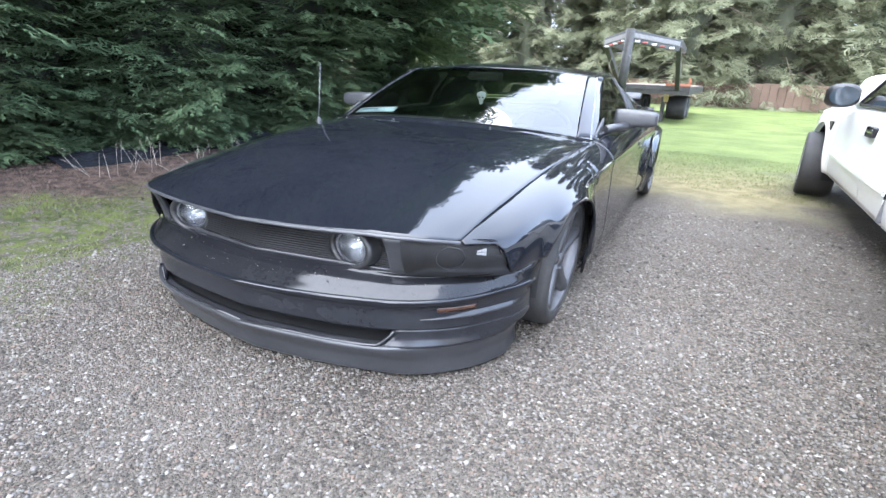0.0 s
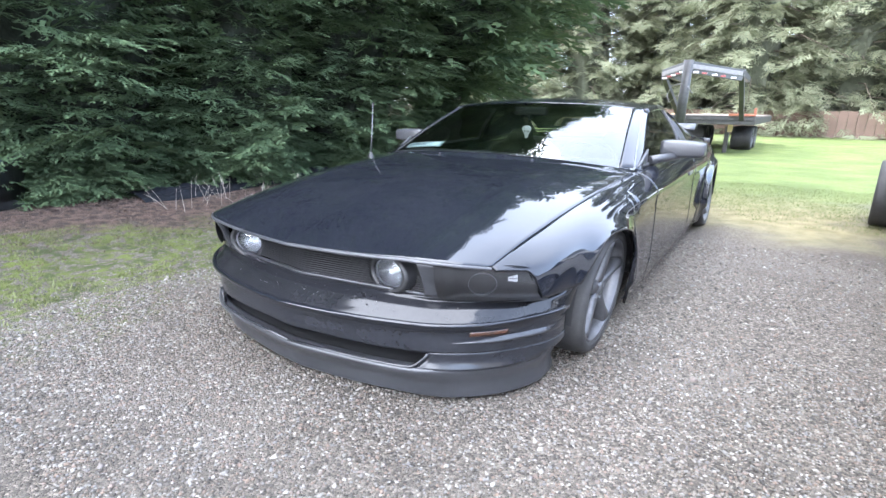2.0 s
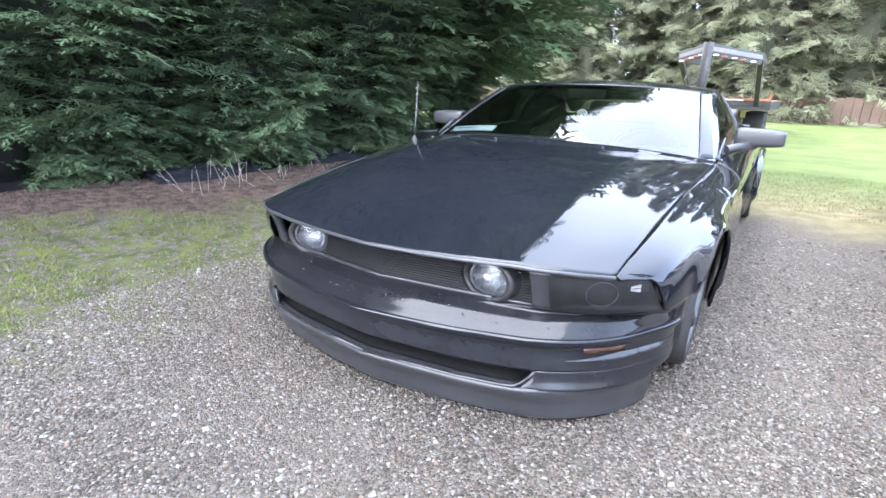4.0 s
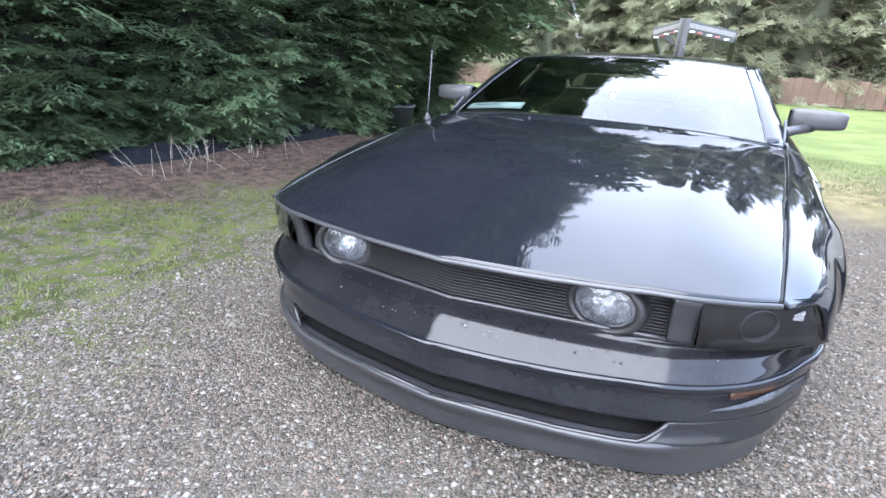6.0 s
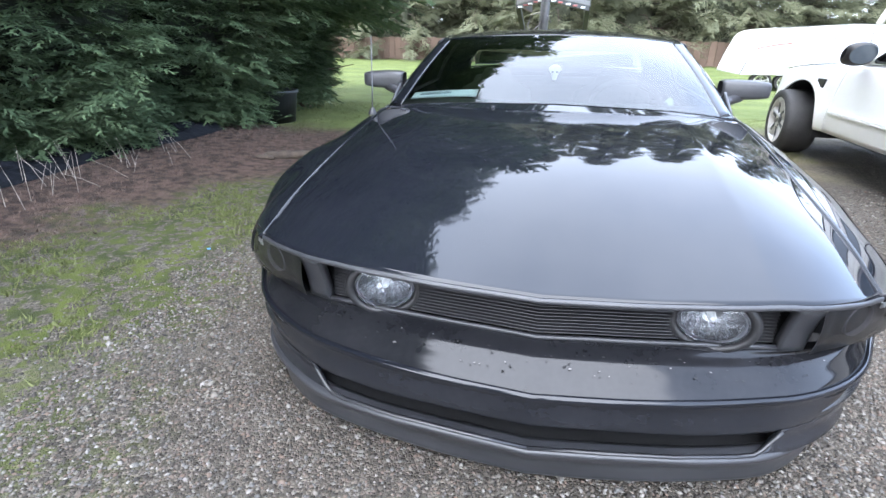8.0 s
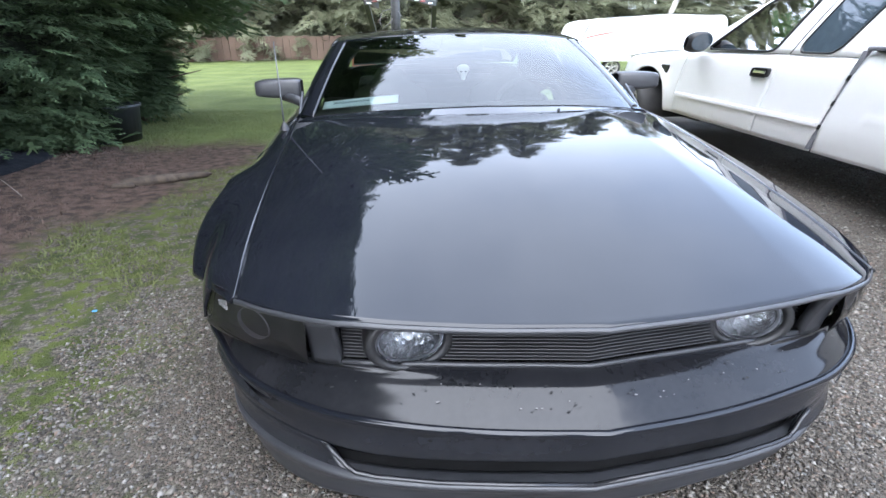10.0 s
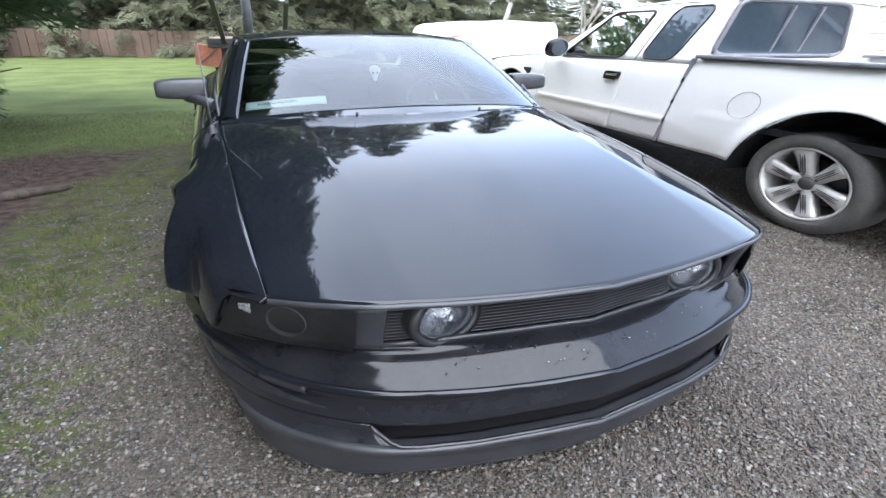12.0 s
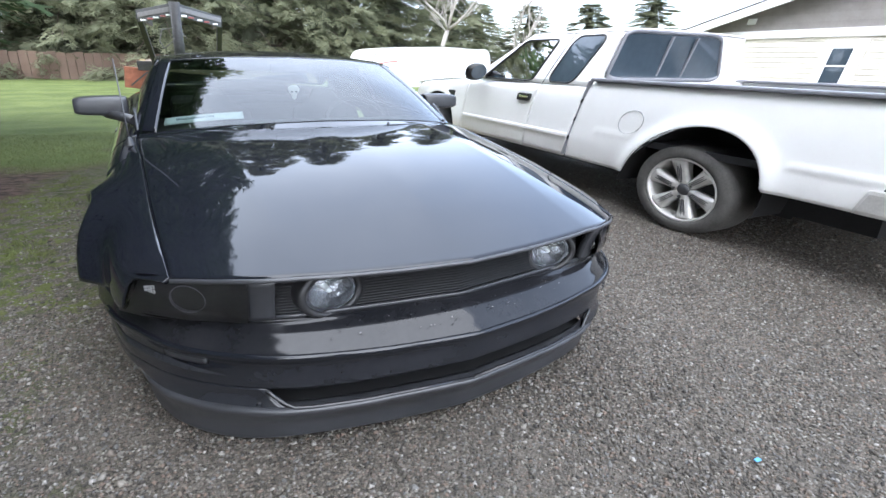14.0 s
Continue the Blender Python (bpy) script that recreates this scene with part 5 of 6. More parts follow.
for i in range(13):
    z = EAVE_Z + 0.1 + 0.13 * i
    k = (z - EAVE_Z) / (RIDGE_Z - EAVE_Z)
    a, b = (Y0 - 0.1) + (RIDGE_Y - Y0) * k, (Y1 + 0.1) - (Y1 - RIDGE_Y) * k
    part("shingle_course", moved(box(0.016, max(0.1, b - a), 0.125, (HX - 0.006 - 0.0015 * (i % 2), (a + b) / 2, z), 0, Matrix.Rotation(-0.06, 4, "Y")), HLEAN), SHINGLE, house)
for y_low in (Y1 + 0.45, Y0 - 0.45):
    a, b = Vector((HX - 0.3, y_low, EAVE_Z - 0.08)), Vector((HX - 0.3, RIDGE_Y, RIDGE_Z + 0.02))
    rake = box(0.05, (b - a).length, 0.14, (0, 0, 0), 0.004)
    m = Matrix.Translation((a + b) / 2) @ (b - a).to_track_quat("Y", "Z").to_matrix().to_4x4()
    part("rake_board", moved(moved(rake, m), HLEAN), WHITE_TRIM, house, "white rake board")
    plane = box(7.4, (b - a).length, 0.05, (0, 0, 0))
    part("roof", moved(moved(plane, Matrix.Translation((3.68, 0, 0.09)) @ m), HLEAN), ROOFING, house, "grey roof slope")
part("gable_vent", moved(box(0.03, 0.16, 0.1, (HX - 0.03, 5.85, 1.8), 0.005), HLEAN), WHITE_TRIM, house)
win = part("window", moved(box(0.05, 0.62, 0.8, (HX - 0.03, 4.08, 1.055), 0.006), HLEAN), WHITE_TRIM, house, "white-framed sash window")
for z in (0.92, 1.2):
    part("pane", moved(box(0.02, 0.3, 0.25, (HX - 0.052, 4.08, z)), HLEAN), DULL_GLASS, win)


# ---- fence, shed ----
FENCE_Y = 24.2
fence = thing("board_fence", "weathered red-brown board fence along the lawn", "fence")
board = box(0.28, 0.04, 0.98, (0, 0, 0.5), 0.006)
first = part("board", board, FENCE_WOOD, fence)
first.location = (-30, FENCE_Y, 0)
rng = random.Random(8)
for i in range(1, 200):
    ob = new("board", first.data)
    ob.parent = fence
    ob.location = (-30 + 0.295 * i, FENCE_Y + rng.uniform(-0.012, 0.012), rng.uniform(-0.03, 0.03))
for z in (0.25, 0.8):
    part("rail", box(59.5, 0.05, 0.09, (-0.4, FENCE_Y + 0.06, z)), FENCE_WOOD, fence)
shed = thing("white_shed", "distant white shed beyond the fence", "shed")
part("shed_wall", box(4.2, 3.0, 2.0, (-12.5, 34, 1.0)), WHITE_PANEL, shed)
part("shed_roof", moved(box(4.8, 3.6, 0.12, (-12.5, 34, 2.1), 0.02), Matrix()), ROOFING, shed)


# ---- foliage ----
def frond(seed, pairs=7, width=0.13):
    """A flat drooping spray of narrow leaflets, one metre long, as points and triangles."""
    r = random.Random(seed)
    v, f = [], []

    def blade(a, b, w, up):
        a, b = np.array(a), np.array(b)
        way = b - a
        sidew = np.cross(way, (0, 0, 1.0))
        sidew = sidew / (np.linalg.norm(sidew) + 1e-9) * w
        mid = a + way * 0.45
        i = len(v)
        v.extend([a, mid + sidew + (0, 0, up), b, mid - sidew + (0, 0, -up)])
        f.extend([(i, i + 1, i + 2), (i, i + 2, i + 3)])

    def spine(s):
        return np.array((s, 0, -0.32 * s * s))
    blade(spine(0), spine(1.0), 0.02, 0)
    for i in range(pairs):
        s = 0.12 + 0.8 * i / pairs
        for side in (-1, 1):
            ln = (0.5 * (1 - s) + 0.16) * r.uniform(0.75, 1.2)
            a = spine(s)
            ang = r.uniform(0.55, 0.95)
            b = a + np.array((ln * math.cos(ang), side * ln * math.sin(ang), -0.1 * ln + r.uniform(-0.06, 0.1)))
            blade(a, b, width * ln * r.uniform(0.7, 1.2), r.uniform(-0.02, 0.02))
    return np.array(v), np.array(f)


def fern_frond(seed, pairs=5, fine=1.0):
    """A flat conifer spray: side twigs edged with small pointed scales, as points and triangles."""
    r = random.Random(seed)
    v, f = [], []

    def scale_leaf(a, way, ln, w):
        a, way = np.array(a), np.array(way) / np.linalg.norm(way)
        side = np.cross(way, (0, 0, 1.0)) * w * fine
        i = len(v)
        v.extend([a - side, a + side + (0, 0, r.uniform(-0.02, 0.02)), a + way * ln])
        f.append((i, i + 1, i + 2))

    def spine(s):
        return np.array((s, 0, -0.2 * s * s))
    for i in range(pairs):
        s = 0.08 + 0.74 * i / (pairs - 1)
        for side in (-1, 1):
            ln = (0.42 * (1 - s) + 0.13) * r.uniform(0.8, 1.2)
            ang = r.uniform(0.6, 0.85)
            way = np.array((math.cos(ang), side * math.sin(ang), r.uniform(-0.22, 0.02)))
            a = spine(s)
            scale_leaf(a, way, ln, 0.045)
            for q in (0.4, 0.74):
                p = a + way * ln * q
                turn = side * r.uniform(0.5, 0.8)
                out = np.array((way[0] * math.cos(turn) - way[1] * math.sin(turn), way[0] * math.sin(turn) + way[1] * math.cos(turn), way[2]))
                scale_leaf(p, out, ln * 0.42 * (1.15 - q * 0.6), 0.03)
                inn = np.array((way[0] * math.cos(turn) + way[1] * math.sin(turn), -way[0] * math.sin(turn) + way[1] * math.cos(turn), way[2]))
                scale_leaf(p, inn, ln * 0.36 * (1.15 - q * 0.6), 0.03)
    scale_leaf(spine(0.0), (1, 0, -0.12), 0.75, 0.03)
    scale_leaf(spine(0.7), (1, 0, -0.4), 0.3, 0.05)
    return np.array(v), np.array(f)


def scatter(kinds, places, seed):
    """Copies of sprays at rows of (point, outward way, length), as one pair of arrays."""
    r = np.random.RandomState(seed)
    vs, fs, base = [], [], 0
    for p, way, ln, *flat in places:
        v, f = kinds[r.randint(len(kinds))]
        x = np.array(way, float)
        x /= np.linalg.norm(x)
        up = flat[0] + r.normal(0, 0.12, 3) if flat else np.array((0, 0, 1.0)) + r.normal(0, 0.35, 3)
        y = np.cross(up, x)
        y /= np.linalg.norm(y) + 1e-9
        z = np.cross(x, y)
        vs.append((v * (ln, ln * 0.9, ln)) @ np.array([x, y, z]) + p)
        fs.append(f + base)
        base += len(v)
    return np.concatenate(vs), np.concatenate(fs)


CYPRESS_FRONDS = [fern_frond(s, 4) for s in range(6)]
FAR_FRONDS = [frond(s, 6, 0.09) for s in range(5)]
SPRUCE_FRONDS = [fern_frond(20 + s, 5, 0.7) for s in range(5)]


HEDGE_SHAPE = [(0.0, 0.72), (0.06, 0.9), (0.2, 1.1), (0.38, 1.42), (0.6, 1.35), (0.8, 0.85), (0.95, 0.3), (1.0, 0.05)]
TALL_SHAPE = [(0.0, 0.72), (0.046, 0.9), (0.15, 1.1), (0.29, 1.42), (0.5, 1.45), (0.68, 1.25), (0.85, 0.8), (0.95, 0.4), (1.0, 0.05)]
END_SHAPE = [(0.0, 0.35), (0.088, 0.5), (0.17, 0.95), (0.244, 1.55), (0.33, 2.3), (0.4, 2.85), (0.46, 2.95), (0.52, 2.7), (0.64, 2.0), (0.767, 1.2), (0.9, 0.35), (1.0, 0.05)]


def hedge_tree(seed, height, radius, count, shape):
    """One cypress of the hedge: trunk, limbs and a shaggy crown of sprays, wider above."""
    r = random.Random(seed)
    trunk = rod([(0, 0, 0), (0.03, 0.02, 0.5), (0.0, 0.04, 1.6), (0.02, 0.0, height * 0.9)], 0.1, 9, taper=0.02)
    for i in range(30):
        a, z = r.uniform(0, math.tau), r.uniform(0.25, height * 0.8)
        ln = radius * r.uniform(0.5, 0.85)
        rod([(0, 0, z), (ln * 0.5 * math.cos(a), ln * 0.5 * math.sin(a), z - 0.02), (ln * math.cos(a), ln * math.sin(a), z + 0.06)], 0.02, 5, bm=trunk, taper=0.005)
    lumps = [(r.uniform(0, math.tau), r.uniform(0.2, height * 0.8), r.uniform(0.1, 0.28), r.uniform(0.3, 0.7)) for _ in range(34)]
    places = []
    while len(places) < count:
        # a bough: a flat drooping fan of sprays, mostly on the open side of the row
        a = r.gauss(-0.2, 0.85) if r.random() < 0.7 else r.uniform(0, math.tau)
        z = height * r.random() ** 1.75
        k = z / height
        prof = radius * smooth(shape, k)
        bump = sum(h * math.exp(-(((math.remainder(a - la, math.tau)) * radius / w) ** 2 + ((z - lz) / (w * 0.7)) ** 2)) for la, lz, h, w in lumps)
        depth = r.random() ** 1.5
        rad = prof * (0.92 + bump) * (1 - 0.42 * depth)
        size = 1 + 2.6 * max(0, k - 0.2)
        yaw = a + r.gauss(0, 0.6)
        d = Vector((math.cos(yaw), math.sin(yaw), r.gauss(-0.06, 0.16))).normalized()
        tip = np.array((rad * math.cos(a), rad * math.sin(a), 0.2 + z - 0.06 * (1 - depth)))
        reach = r.uniform(0.3, 0.56) * size
        flat = np.array((0.06 * math.cos(yaw), 0.06 * math.sin(yaw), 1.0)) + np.array((r.gauss(0, 0.16), r.gauss(0, 0.16), 0))
        for j in range(7):
            s = j / 6
            turn = (0.85 - 0.4 * s) * (1 if j % 2 else -1) * r.uniform(0.8, 1.15) if j < 6 else 0.0
            way = np.array((d.x * math.cos(turn) - d.y * math.sin(turn), d.x * math.sin(turn) + d.y * math.cos(turn), d.z + r.gauss(-0.04, 0.06)))
            places.append((tip - np.array(d) * reach * (1 - s), way, reach * (0.62 - 0.2 * s) * r.uniform(0.85, 1.15), flat))
    for _ in range(700 if shape is END_SHAPE else 0):
        a, z = r.uniform(0, math.tau), height * r.uniform(0.14, 0.45)
        rad = radius * smooth(shape, z / height) * r.uniform(0.86, 1.02)
        places.append((np.array((rad * math.cos(a), rad * math.sin(a), z)), np.array((math.cos(a + r.gauss(0, 0.3)), math.sin(a + r.gauss(0, 0.3)), r.gauss(0.0, 0.12))), r.uniform(0.5, 1.15)))
    for _ in range(count // 14):
        a, z = r.uniform(0, math.tau), height * r.random() ** 1.3 * 0.95 + 0.25
        rad = radius * smooth(shape, z / height) * r.uniform(0.15, 0.6)
        places.append((np.array((rad * math.cos(a), rad * math.sin(a), z)), np.array((math.cos(a + r.gauss(0, 0.8)), math.sin(a + r.gauss(0, 0.8)), r.gauss(0.0, 0.6))), r.uniform(0.35, 0.55)))
    return trunk, places


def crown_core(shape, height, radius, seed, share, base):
    """A lumpy shell that fills a crown, its dark colour the shade among the sprays."""
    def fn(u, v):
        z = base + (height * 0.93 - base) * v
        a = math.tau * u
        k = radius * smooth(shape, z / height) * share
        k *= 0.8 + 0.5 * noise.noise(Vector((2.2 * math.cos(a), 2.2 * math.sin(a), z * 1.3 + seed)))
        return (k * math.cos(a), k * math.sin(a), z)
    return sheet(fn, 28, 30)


HEDGE = [(-3.75, 6.2, 10, 8.6, 1.0, 9500), (-4.1, 4.1, 11, 5.6, 1.3, 8500), (-4.25, 2.5, 12, 8.2, 1.3, 10500), (-4.45, 0.95, 13, 10.2, 1.3, 10500), (-4.9, -0.6, 14, 10.5, 1.3, 6500), (-5.2, -2.3, 15, 10.5, 1.3, 4500),
         (-5.6, 4.9, 19, 5.8, 1.7, 2800), (-5.7, 3.0, 16, 8.5, 1.7, 3400), (-5.9, 1.2, 17, 10.5, 1.7, 3400), (-6.3, -0.8, 20, 10.5, 1.7, 3000), (-7.6, 3.9, 21, 8.5, 1.8, 1800), (-7.8, 1.6, 22, 10.0, 1.8, 1800), (-8.0, -1.0, 23, 10.0, 1.8, 1800), (-5.3, -4.2, 18, 10.0, 1.4, 2600)]
for hx, hy, seed, height, radius, count in HEDGE:
    tree = thing("cypress_tree", "dense dark green cypress tree in a hedge row", "tree", group="hedge trees", m=pose(hx, hy, 0))
    trunk, places = hedge_tree(seed, height, radius, count, END_SHAPE if seed == 10 else (TALL_SHAPE if height > 9 else HEDGE_SHAPE))
    part("trunk", trunk, BARK, tree)
    crown = tri_mesh("crown", *scatter(CYPRESS_FRONDS if seed < 15 else FAR_FRONDS, places, seed), CYPRESS)
    crown.parent = tree
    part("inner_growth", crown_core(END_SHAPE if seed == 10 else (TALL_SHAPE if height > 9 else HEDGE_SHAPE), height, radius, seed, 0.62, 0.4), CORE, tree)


def spruce(seed, height, radius, count):
    r = random.Random(seed)
    trunk = rod([(0, 0, 0), (0, 0, height * 0.5), (0, 0, height)], 0.2, 9, taper=0.03)
    places, tiers = [], int(height / 0.5)
    for t in range(tiers):
        k = (t + 0.5) / tiers
        z = 0.35 + (height - 0.35) * k
        reach = radius * (1 - k) ** 0.62 * (1.12 if t % 3 == 0 else 0.92) + 0.08
        arms = max(4, int(9 * (1 - k) + 3))
        for j in range(arms):
            a = math.tau * (j + r.random()) / arms
            ln = reach * r.uniform(0.7, 1.1)
            tip = Vector((ln * math.cos(a), ln * math.sin(a), z - 0.22 * ln * r.uniform(0.5, 1.4)))
            if j % 2 == 0:
                rod([(0, 0, z), (tip.x * 0.5, tip.y * 0.5, z - 0.03 * ln), tip], 0.03, 4, bm=trunk, taper=0.008)
            for q in range(max(2, int(count / (tiers * arms)))):
                d = r.random() ** 0.6
                p = np.array((tip.x * d + r.gauss(0, 0.12), tip.y * d + r.gauss(0, 0.12), z + (tip.z - z) * d + r.gauss(0, 0.08)))
                b = a + r.gauss(0, 0.6)
                places.append((p, (math.cos(b), math.sin(b), r.gauss(-0.22, 0.16)), r.uniform(0.6, 1.05) * (1 - 0.4 * k)))
    return trunk, places


protos = []
for i, (seed, h, w, c) in enumerate([(31, 14.0, 3.9, 6600), (32, 15.5, 4.1, 6600), (33, 13.0, 3.7, 6200), (34, 14.5, 4.3, 2400)]):
    tree = thing("spruce_tree", "tall grey-green spruce with drooping branches", "tree", group="spruces behind the lawn")
    trunk, places = spruce(seed, h, w, c)
    part("trunk", trunk, BARK, tree)
    tri_mesh("crown", *scatter(SPRUCE_FRONDS, places, seed), SPRUCE).parent = tree
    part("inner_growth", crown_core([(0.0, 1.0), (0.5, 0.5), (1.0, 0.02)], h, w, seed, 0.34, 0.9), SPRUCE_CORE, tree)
    protos.append(tree)
SPOTS = [(-12.5, 27.5, 0), (-8.5, 26.5, 1), (-4.6, 27.0, 2), (-1.0, 26.0, 0), (2.6, 27.0, 1), (6.2, 26.5, 2), (10.0, 28.0, 0), (-16.5, 27.0, 1), (-21, 29, 3), (15, 31, 1), (-14.5, 32, 3), (-10.5, 32, 3), (-6.5, 31.5, 3), (-2.8, 32, 3), (0.9, 31.5, 3), (4.6, 32, 3), (8.4, 32.5, 3),
         (25, 36, 0), (28.5, 33, 2), (33, 31, 1), (21.5, 38, 2), (-24, 20, 3), (-26, 8, 3), (-22, -6, 3), (-16, -18, 3), (-6, -24, 3), (4, -26, 3), (14, -22, 3), (24, -14, 3)]
rng = random.Random(4)
used = set()
for x, y, k in SPOTS:
    m = pose(x, y, 0, 0, 0, rng.uniform(0, 360)) @ Matrix.Diagonal((1, 1, (0.4 if x > 20 else 0.78 if x > 8 else (1.12 if k == 3 else 1.1)) * rng.uniform(0.9, 1.06), 1))
    if k not in used:
        used.add(k)
        protos[k].matrix_world = m
    else:
        copy_thing(protos[k], m)


def bare_tree(seed, height):
    r = random.Random(seed)
    bm = bmesh.new()

    def grow(p, way, ln, rad, depth):
        pts = [p]
        for _ in range(3):
            way = (way + Vector((r.gauss(0, 0.13), r.gauss(0, 0.13), r.gauss(0.04, 0.08)))).normalized()
            pts.append(pts[-1] + way * ln / 3)
        rod(pts, rad, 5 if depth else 8, bm=bm, taper=rad * 0.6)
        if depth < 5:
            for _ in range(3 if depth else 4):
                k = r.choice(pts[1:])
                out = Vector((r.gauss(0, 1), r.gauss(0, 1), r.uniform(0.0, 0.9))).normalized()
                grow(k, (way * 0.7 + out).normalized(), ln * r.uniform(0.55, 0.75), rad * 0.5, depth + 1)
    grow(Vector((0, 0, 0)), Vector((0, 0, 1)), height * 0.38, 0.13, 0)
    return bm


for x, y, seed, h in ((8.6, 19.0, 2, 6.0), (11.8, 18.0, 6, 5.2)):
    tree = thing("bare_tree", "bare pale deciduous tree with thin twigs", "tree", m=pose(x, y, 0))
    part("crown", bare_tree(seed, h), surface("pale_bark", (0.22, 0.2, 0.18), (0.4, 0.37, 0.34), 8, 0.85), tree)


# ---- under the hedge ----
pot = thing("plant_pot", "black plastic nursery pot under the hedge end", "plant pot", m=pose(-3.42, 4.8, 0.0) @ Matrix.Diagonal((1.2, 1.2, 1.15, 1)))
part("pot_wall", moved(lathe([(0.0005, 0.02), (0.19, 0.02), (0.2, 0.0), (0.235, 0.38), (0.25, 0.385), (0.25, 0.42), (0.235, 0.42), (0.225, 0.36), (0.0005, 0.35)], 32, "Z"), SQUASH), POT, pot)
copy_thing(pot, pose(-3.85, 4.6, 0.0, 0, 0, 40))
copy_thing(pot, pose(-4.05, 0.12, 0.05, 3, 0, 70) @ Matrix.Diagonal((1.35, 1.35, 1.3, 1)))


def crumple(u, v):
    x, y = -3.72 + 0.42 * v + 0.06 * math.sin(9 * u), 1.1 + 2.5 * u
    fold = abs(noise.noise(Vector((x * 7, y * 4, 2)))) + 0.5 * abs(noise.noise(Vector((x * 15, y * 9, 5))))
    return (x, y, ground_height(x, y) + 0.005 + math.sin(math.pi * v) ** 0.5 * (0.02 + 0.1 * fold))


weed = tagged(part("weed_sheet", sheet(crumple, 110, 18), SHEET), "crumpled black weed sheet along the hedge foot", "weed sheet")
log = thing("rotten_log", "dark rotten log lying in the litter", "log")
for lx, ly, ln, rad, turn in ((-2.26, 2.98, 0.36, 0.05, 0.3), (-2.12, 3.06, 0.4, 0.042, 0.42), (-1.98, 3.1, 0.24, 0.03, 0.5), (-2.38, 2.86, 0.16, 0.03, 0.1)):
    def bark_lump(u, v, lx=lx, ly=ly, ln=ln, rad=rad, turn=turn):
        a, s = math.tau * u, (v - 0.5) * ln
        k = rad * (0.35 + 0.65 * math.sin(math.pi * v) ** 0.35) * (1 + 0.3 * noise.noise(Vector((3 * u + lx * 9, v * 5, ly * 7))))
        return (lx + s * math.cos(turn) - k * math.cos(a) * math.sin(turn), ly + s * math.sin(turn) + k * math.cos(a) * math.cos(turn), 0.022 + k * math.sin(a) * 0.8)
    part("log_piece", sheet(bark_lump, 12, 10), ROTTEN, log)

rng = random.Random(12)
stem_bm = bmesh.new()
for _ in range(34):
    x, y = rng.uniform(-3.25, -2.8), rng.uniform(1.1, 2.7)
    h = rng.uniform(0.08, 0.26)
    dx, dy = rng.gauss(0.09, 0.06), rng.gauss(0.03, 0.08)
    z = ground_height(x, y)
    rod([(x, y, z), (x - dx * 0.6, y + dy * 0.5, z + h * 0.6), (x - dx * 1.2, y + dy, z + h)], 0.0018, 4, bm=stem_bm, taper=0.0008)
tagged(part("dry_stems", stem_bm, TWIG), "dry leafless weed stems under the hedge", "dry stems", kind="stuff")


# ---- scattered ground cover ----
def cover(x, y):
    """What lies at a place: gravel, moss, litter or lawn."""
    wob = 0.35 * noise.noise(Vector((x * 1.1, y * 1.1, 3))) + 0.15 * noise.noise(Vector((x * 3.2, y * 3.2, 7)))
    if y > 4.3 + 1.2 * wob - (0.1 * x) and not (x > 2.2 and y < 6):
        return "lawn"
    if x + wob < -1.42:
        return "litter" if x + 1.6 * wob - 0.35 * y < -2.95 and y < 4.4 else "moss"
    return "gravel"


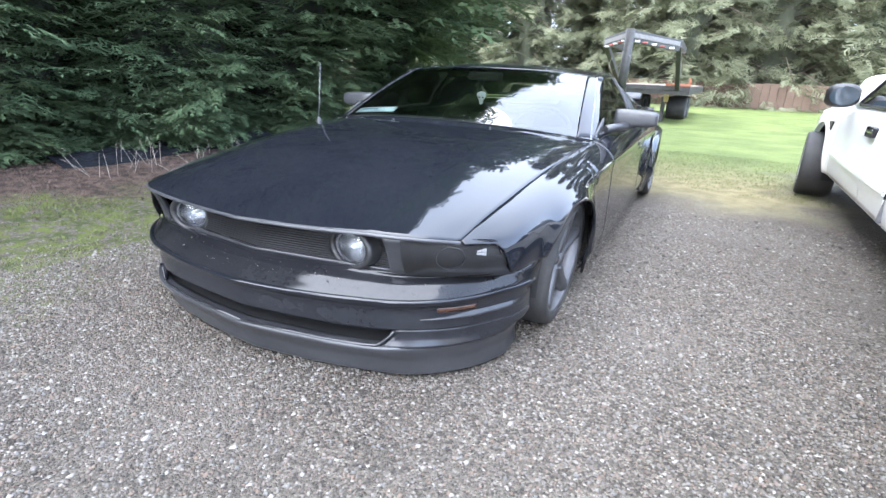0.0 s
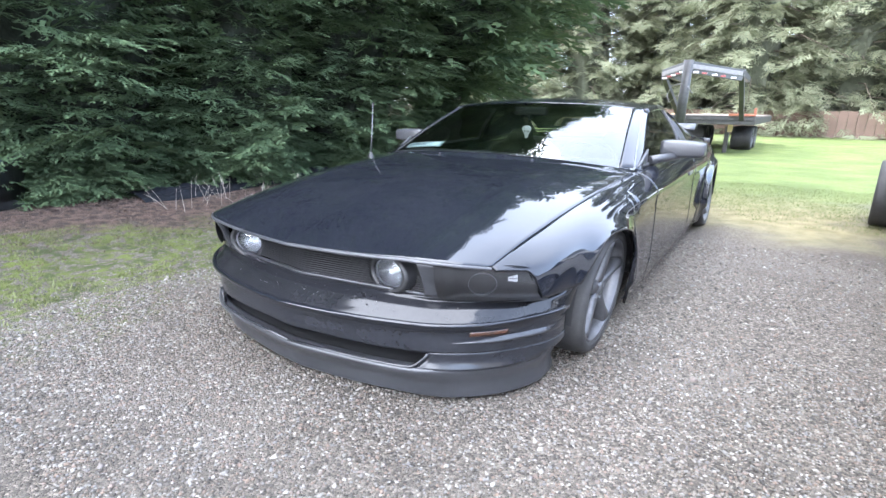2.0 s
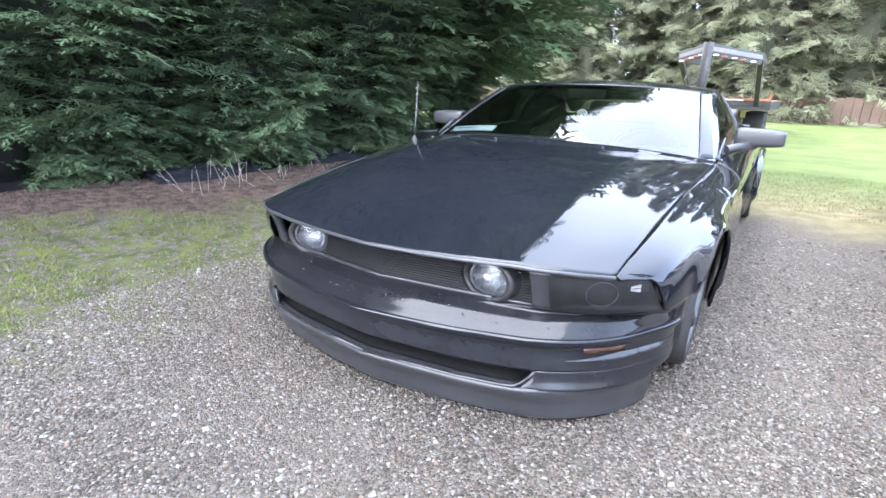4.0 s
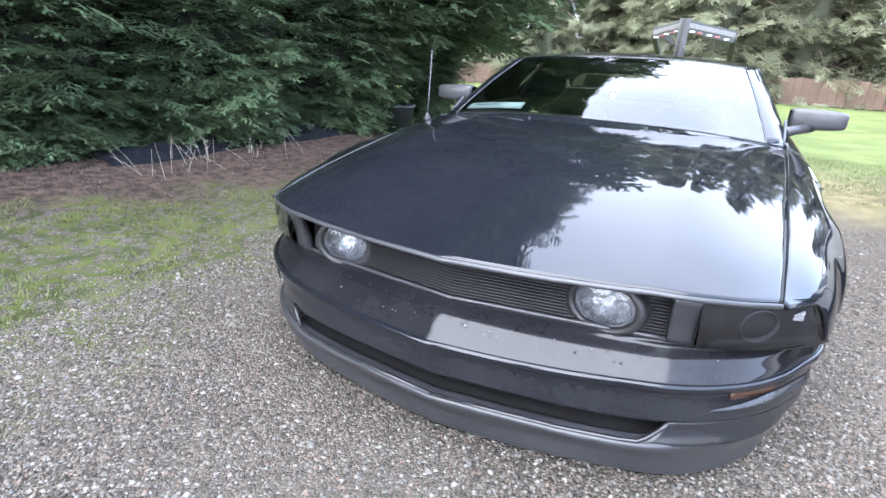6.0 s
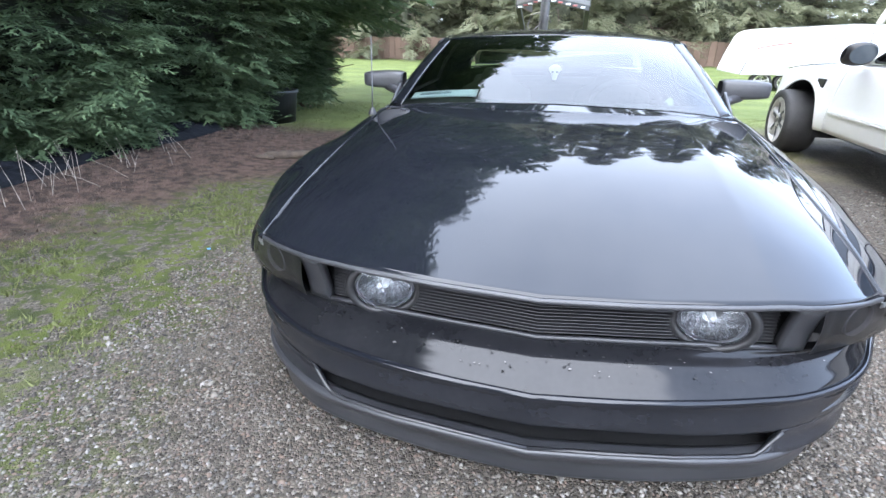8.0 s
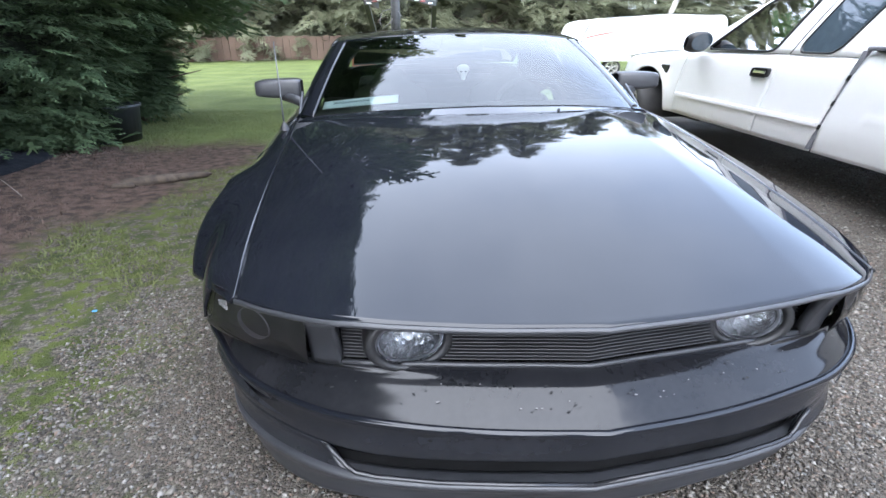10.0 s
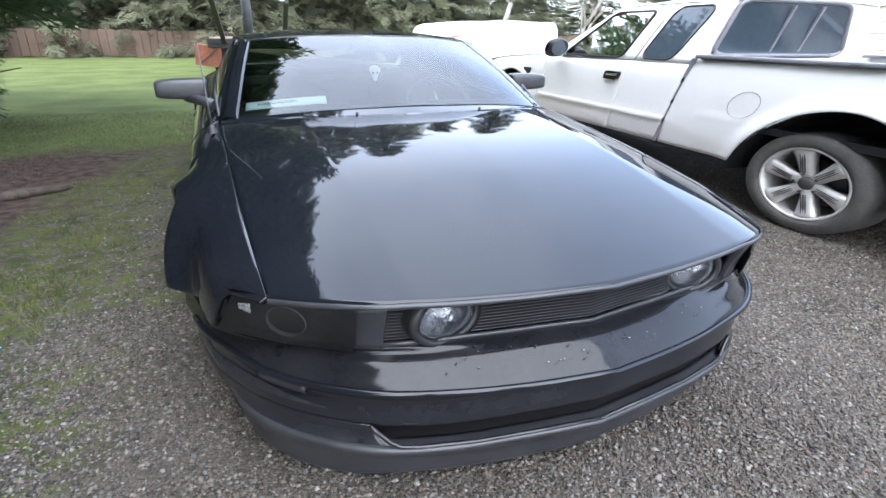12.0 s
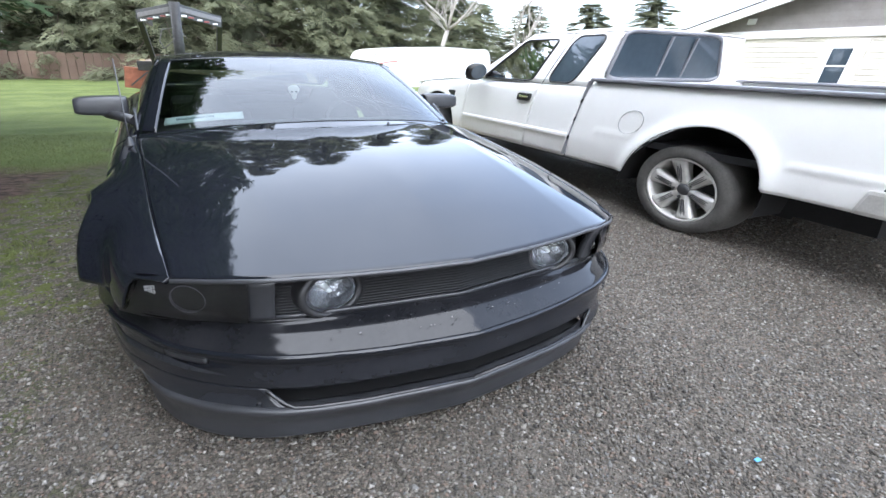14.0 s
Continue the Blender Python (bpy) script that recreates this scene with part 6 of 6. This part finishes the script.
nr = np.random.RandomState(9)
OCTA_V = np.array([(1, 0, 0), (0, 1, 0), (-1, 0, 0), (0, -1, 0), (0, 0, 1), (0, 0, -1)], float)
OCTA_F = np.array([(0, 1, 4), (1, 2, 4), (2, 3, 4), (3, 0, 4), (1, 0, 5), (2, 1, 5), (3, 2, 5), (0, 3, 5)])
vs, fs, n_stone = [], [], 0
for x0, x1, y0, y1, count, size in ((-1.75, 2.3, -0.75, 1.2, 78000, 0.0046), (-1.8, 3.4, 1.2, 3.2, 16000, 0.006), (2.3, 4.5, -0.8, 1.2, 12000, 0.006)):
    xs, ys = nr.uniform(x0, x1, count), nr.uniform(y0, y1, count)
    for x, y in zip(xs, ys):
        if abs(x) < 0.7 and 0.5 < y < 4:
            continue
        if cover(x, y) != "gravel" and nr.rand() > 0.12:
            continue
        s = size * np.exp(nr.normal(0, 0.32)) * np.array((1.15, 0.9, 0.6))
        a = nr.uniform(0, 6.283)
        c, d = np.cos(a), np.sin(a)
        v = OCTA_V * s * nr.uniform(0.75, 1.25, (6, 3))
        tilt = nr.normal(0, 0.25)
        v = np.stack([v[:, 0] * c - v[:, 1] * d, v[:, 0] * d + v[:, 1] * c, v[:, 2] + v[:, 0] * tilt], 1)
        vs.append(v + (x, y, ground_height(x, y) + 0.0015))
        fs.append(OCTA_F + 6 * n_stone)
        n_stone += 1
tagged(tri_mesh("gravel", np.concatenate(vs), np.concatenate(fs), STONE), "loose grey and tan crushed stone on the drive", "gravel", kind="stuff")


def tufts(name, material, label, boxes, test, height, width, seed):
    r = np.random.RandomState(seed)
    v, f = [], []
    for x0, x1, y0, y1, count in boxes:
        for x, y in zip(r.uniform(x0, x1, count), r.uniform(y0, y1, count)):
            if not test(x, y):
                continue
            h, a = height * np.exp(r.normal(0, 0.35)), r.uniform(0, 6.283)
            w, lean = width * r.uniform(0.7, 1.4), r.normal(0, 0.6, 2) * h
            z = ground_height(x, y) - 0.003
            i = len(v)
            v.extend([(x - w * np.cos(a), y - w * np.sin(a), z), (x + w * np.cos(a), y + w * np.sin(a), z), (x + lean[0], y + lean[1], z + h)])
            f.append((i, i + 1, i + 2))
    return tagged(tri_mesh(name, v, f, material), label, "grass" if "grass" in name else "litter", kind="stuff")


tufts("grass", BLADE, "short mossy grass along the drive and lawn", [(-3.0, -1.0, -1.5, 4.2, 60000), (-5.5, 3.2, 3.6, 7.0, 50000)],
      lambda x, y: cover(x, y) in ("moss", "lawn") and noise.noise(Vector((x * 2.3, y * 2.3, 1))) + 0.6 * noise.noise(Vector((x * 9, y * 9, 4))) > (-0.5 if y > 4.4 else 0.02), 0.017, 0.0034, 6)
tufts("needle_litter", LITTER, "brown fallen needles and twigs under the hedge", [(-4.2, -2.2, -1.5, 4.4, 24000)], lambda x, y: cover(x, y) == "litter" or (x < -2.2 and nr.rand() < 0.3), 0.012, 0.006, 7)
for x, y in ((-1.58, 1.04), (0.61, -0.49)):
    tagged(part("litter_scrap", box(0.018, 0.011, 0.003, (x, y, 0.012), 0.001), BLUE_BIT), "small blue plastic scrap on the ground", "scrap")
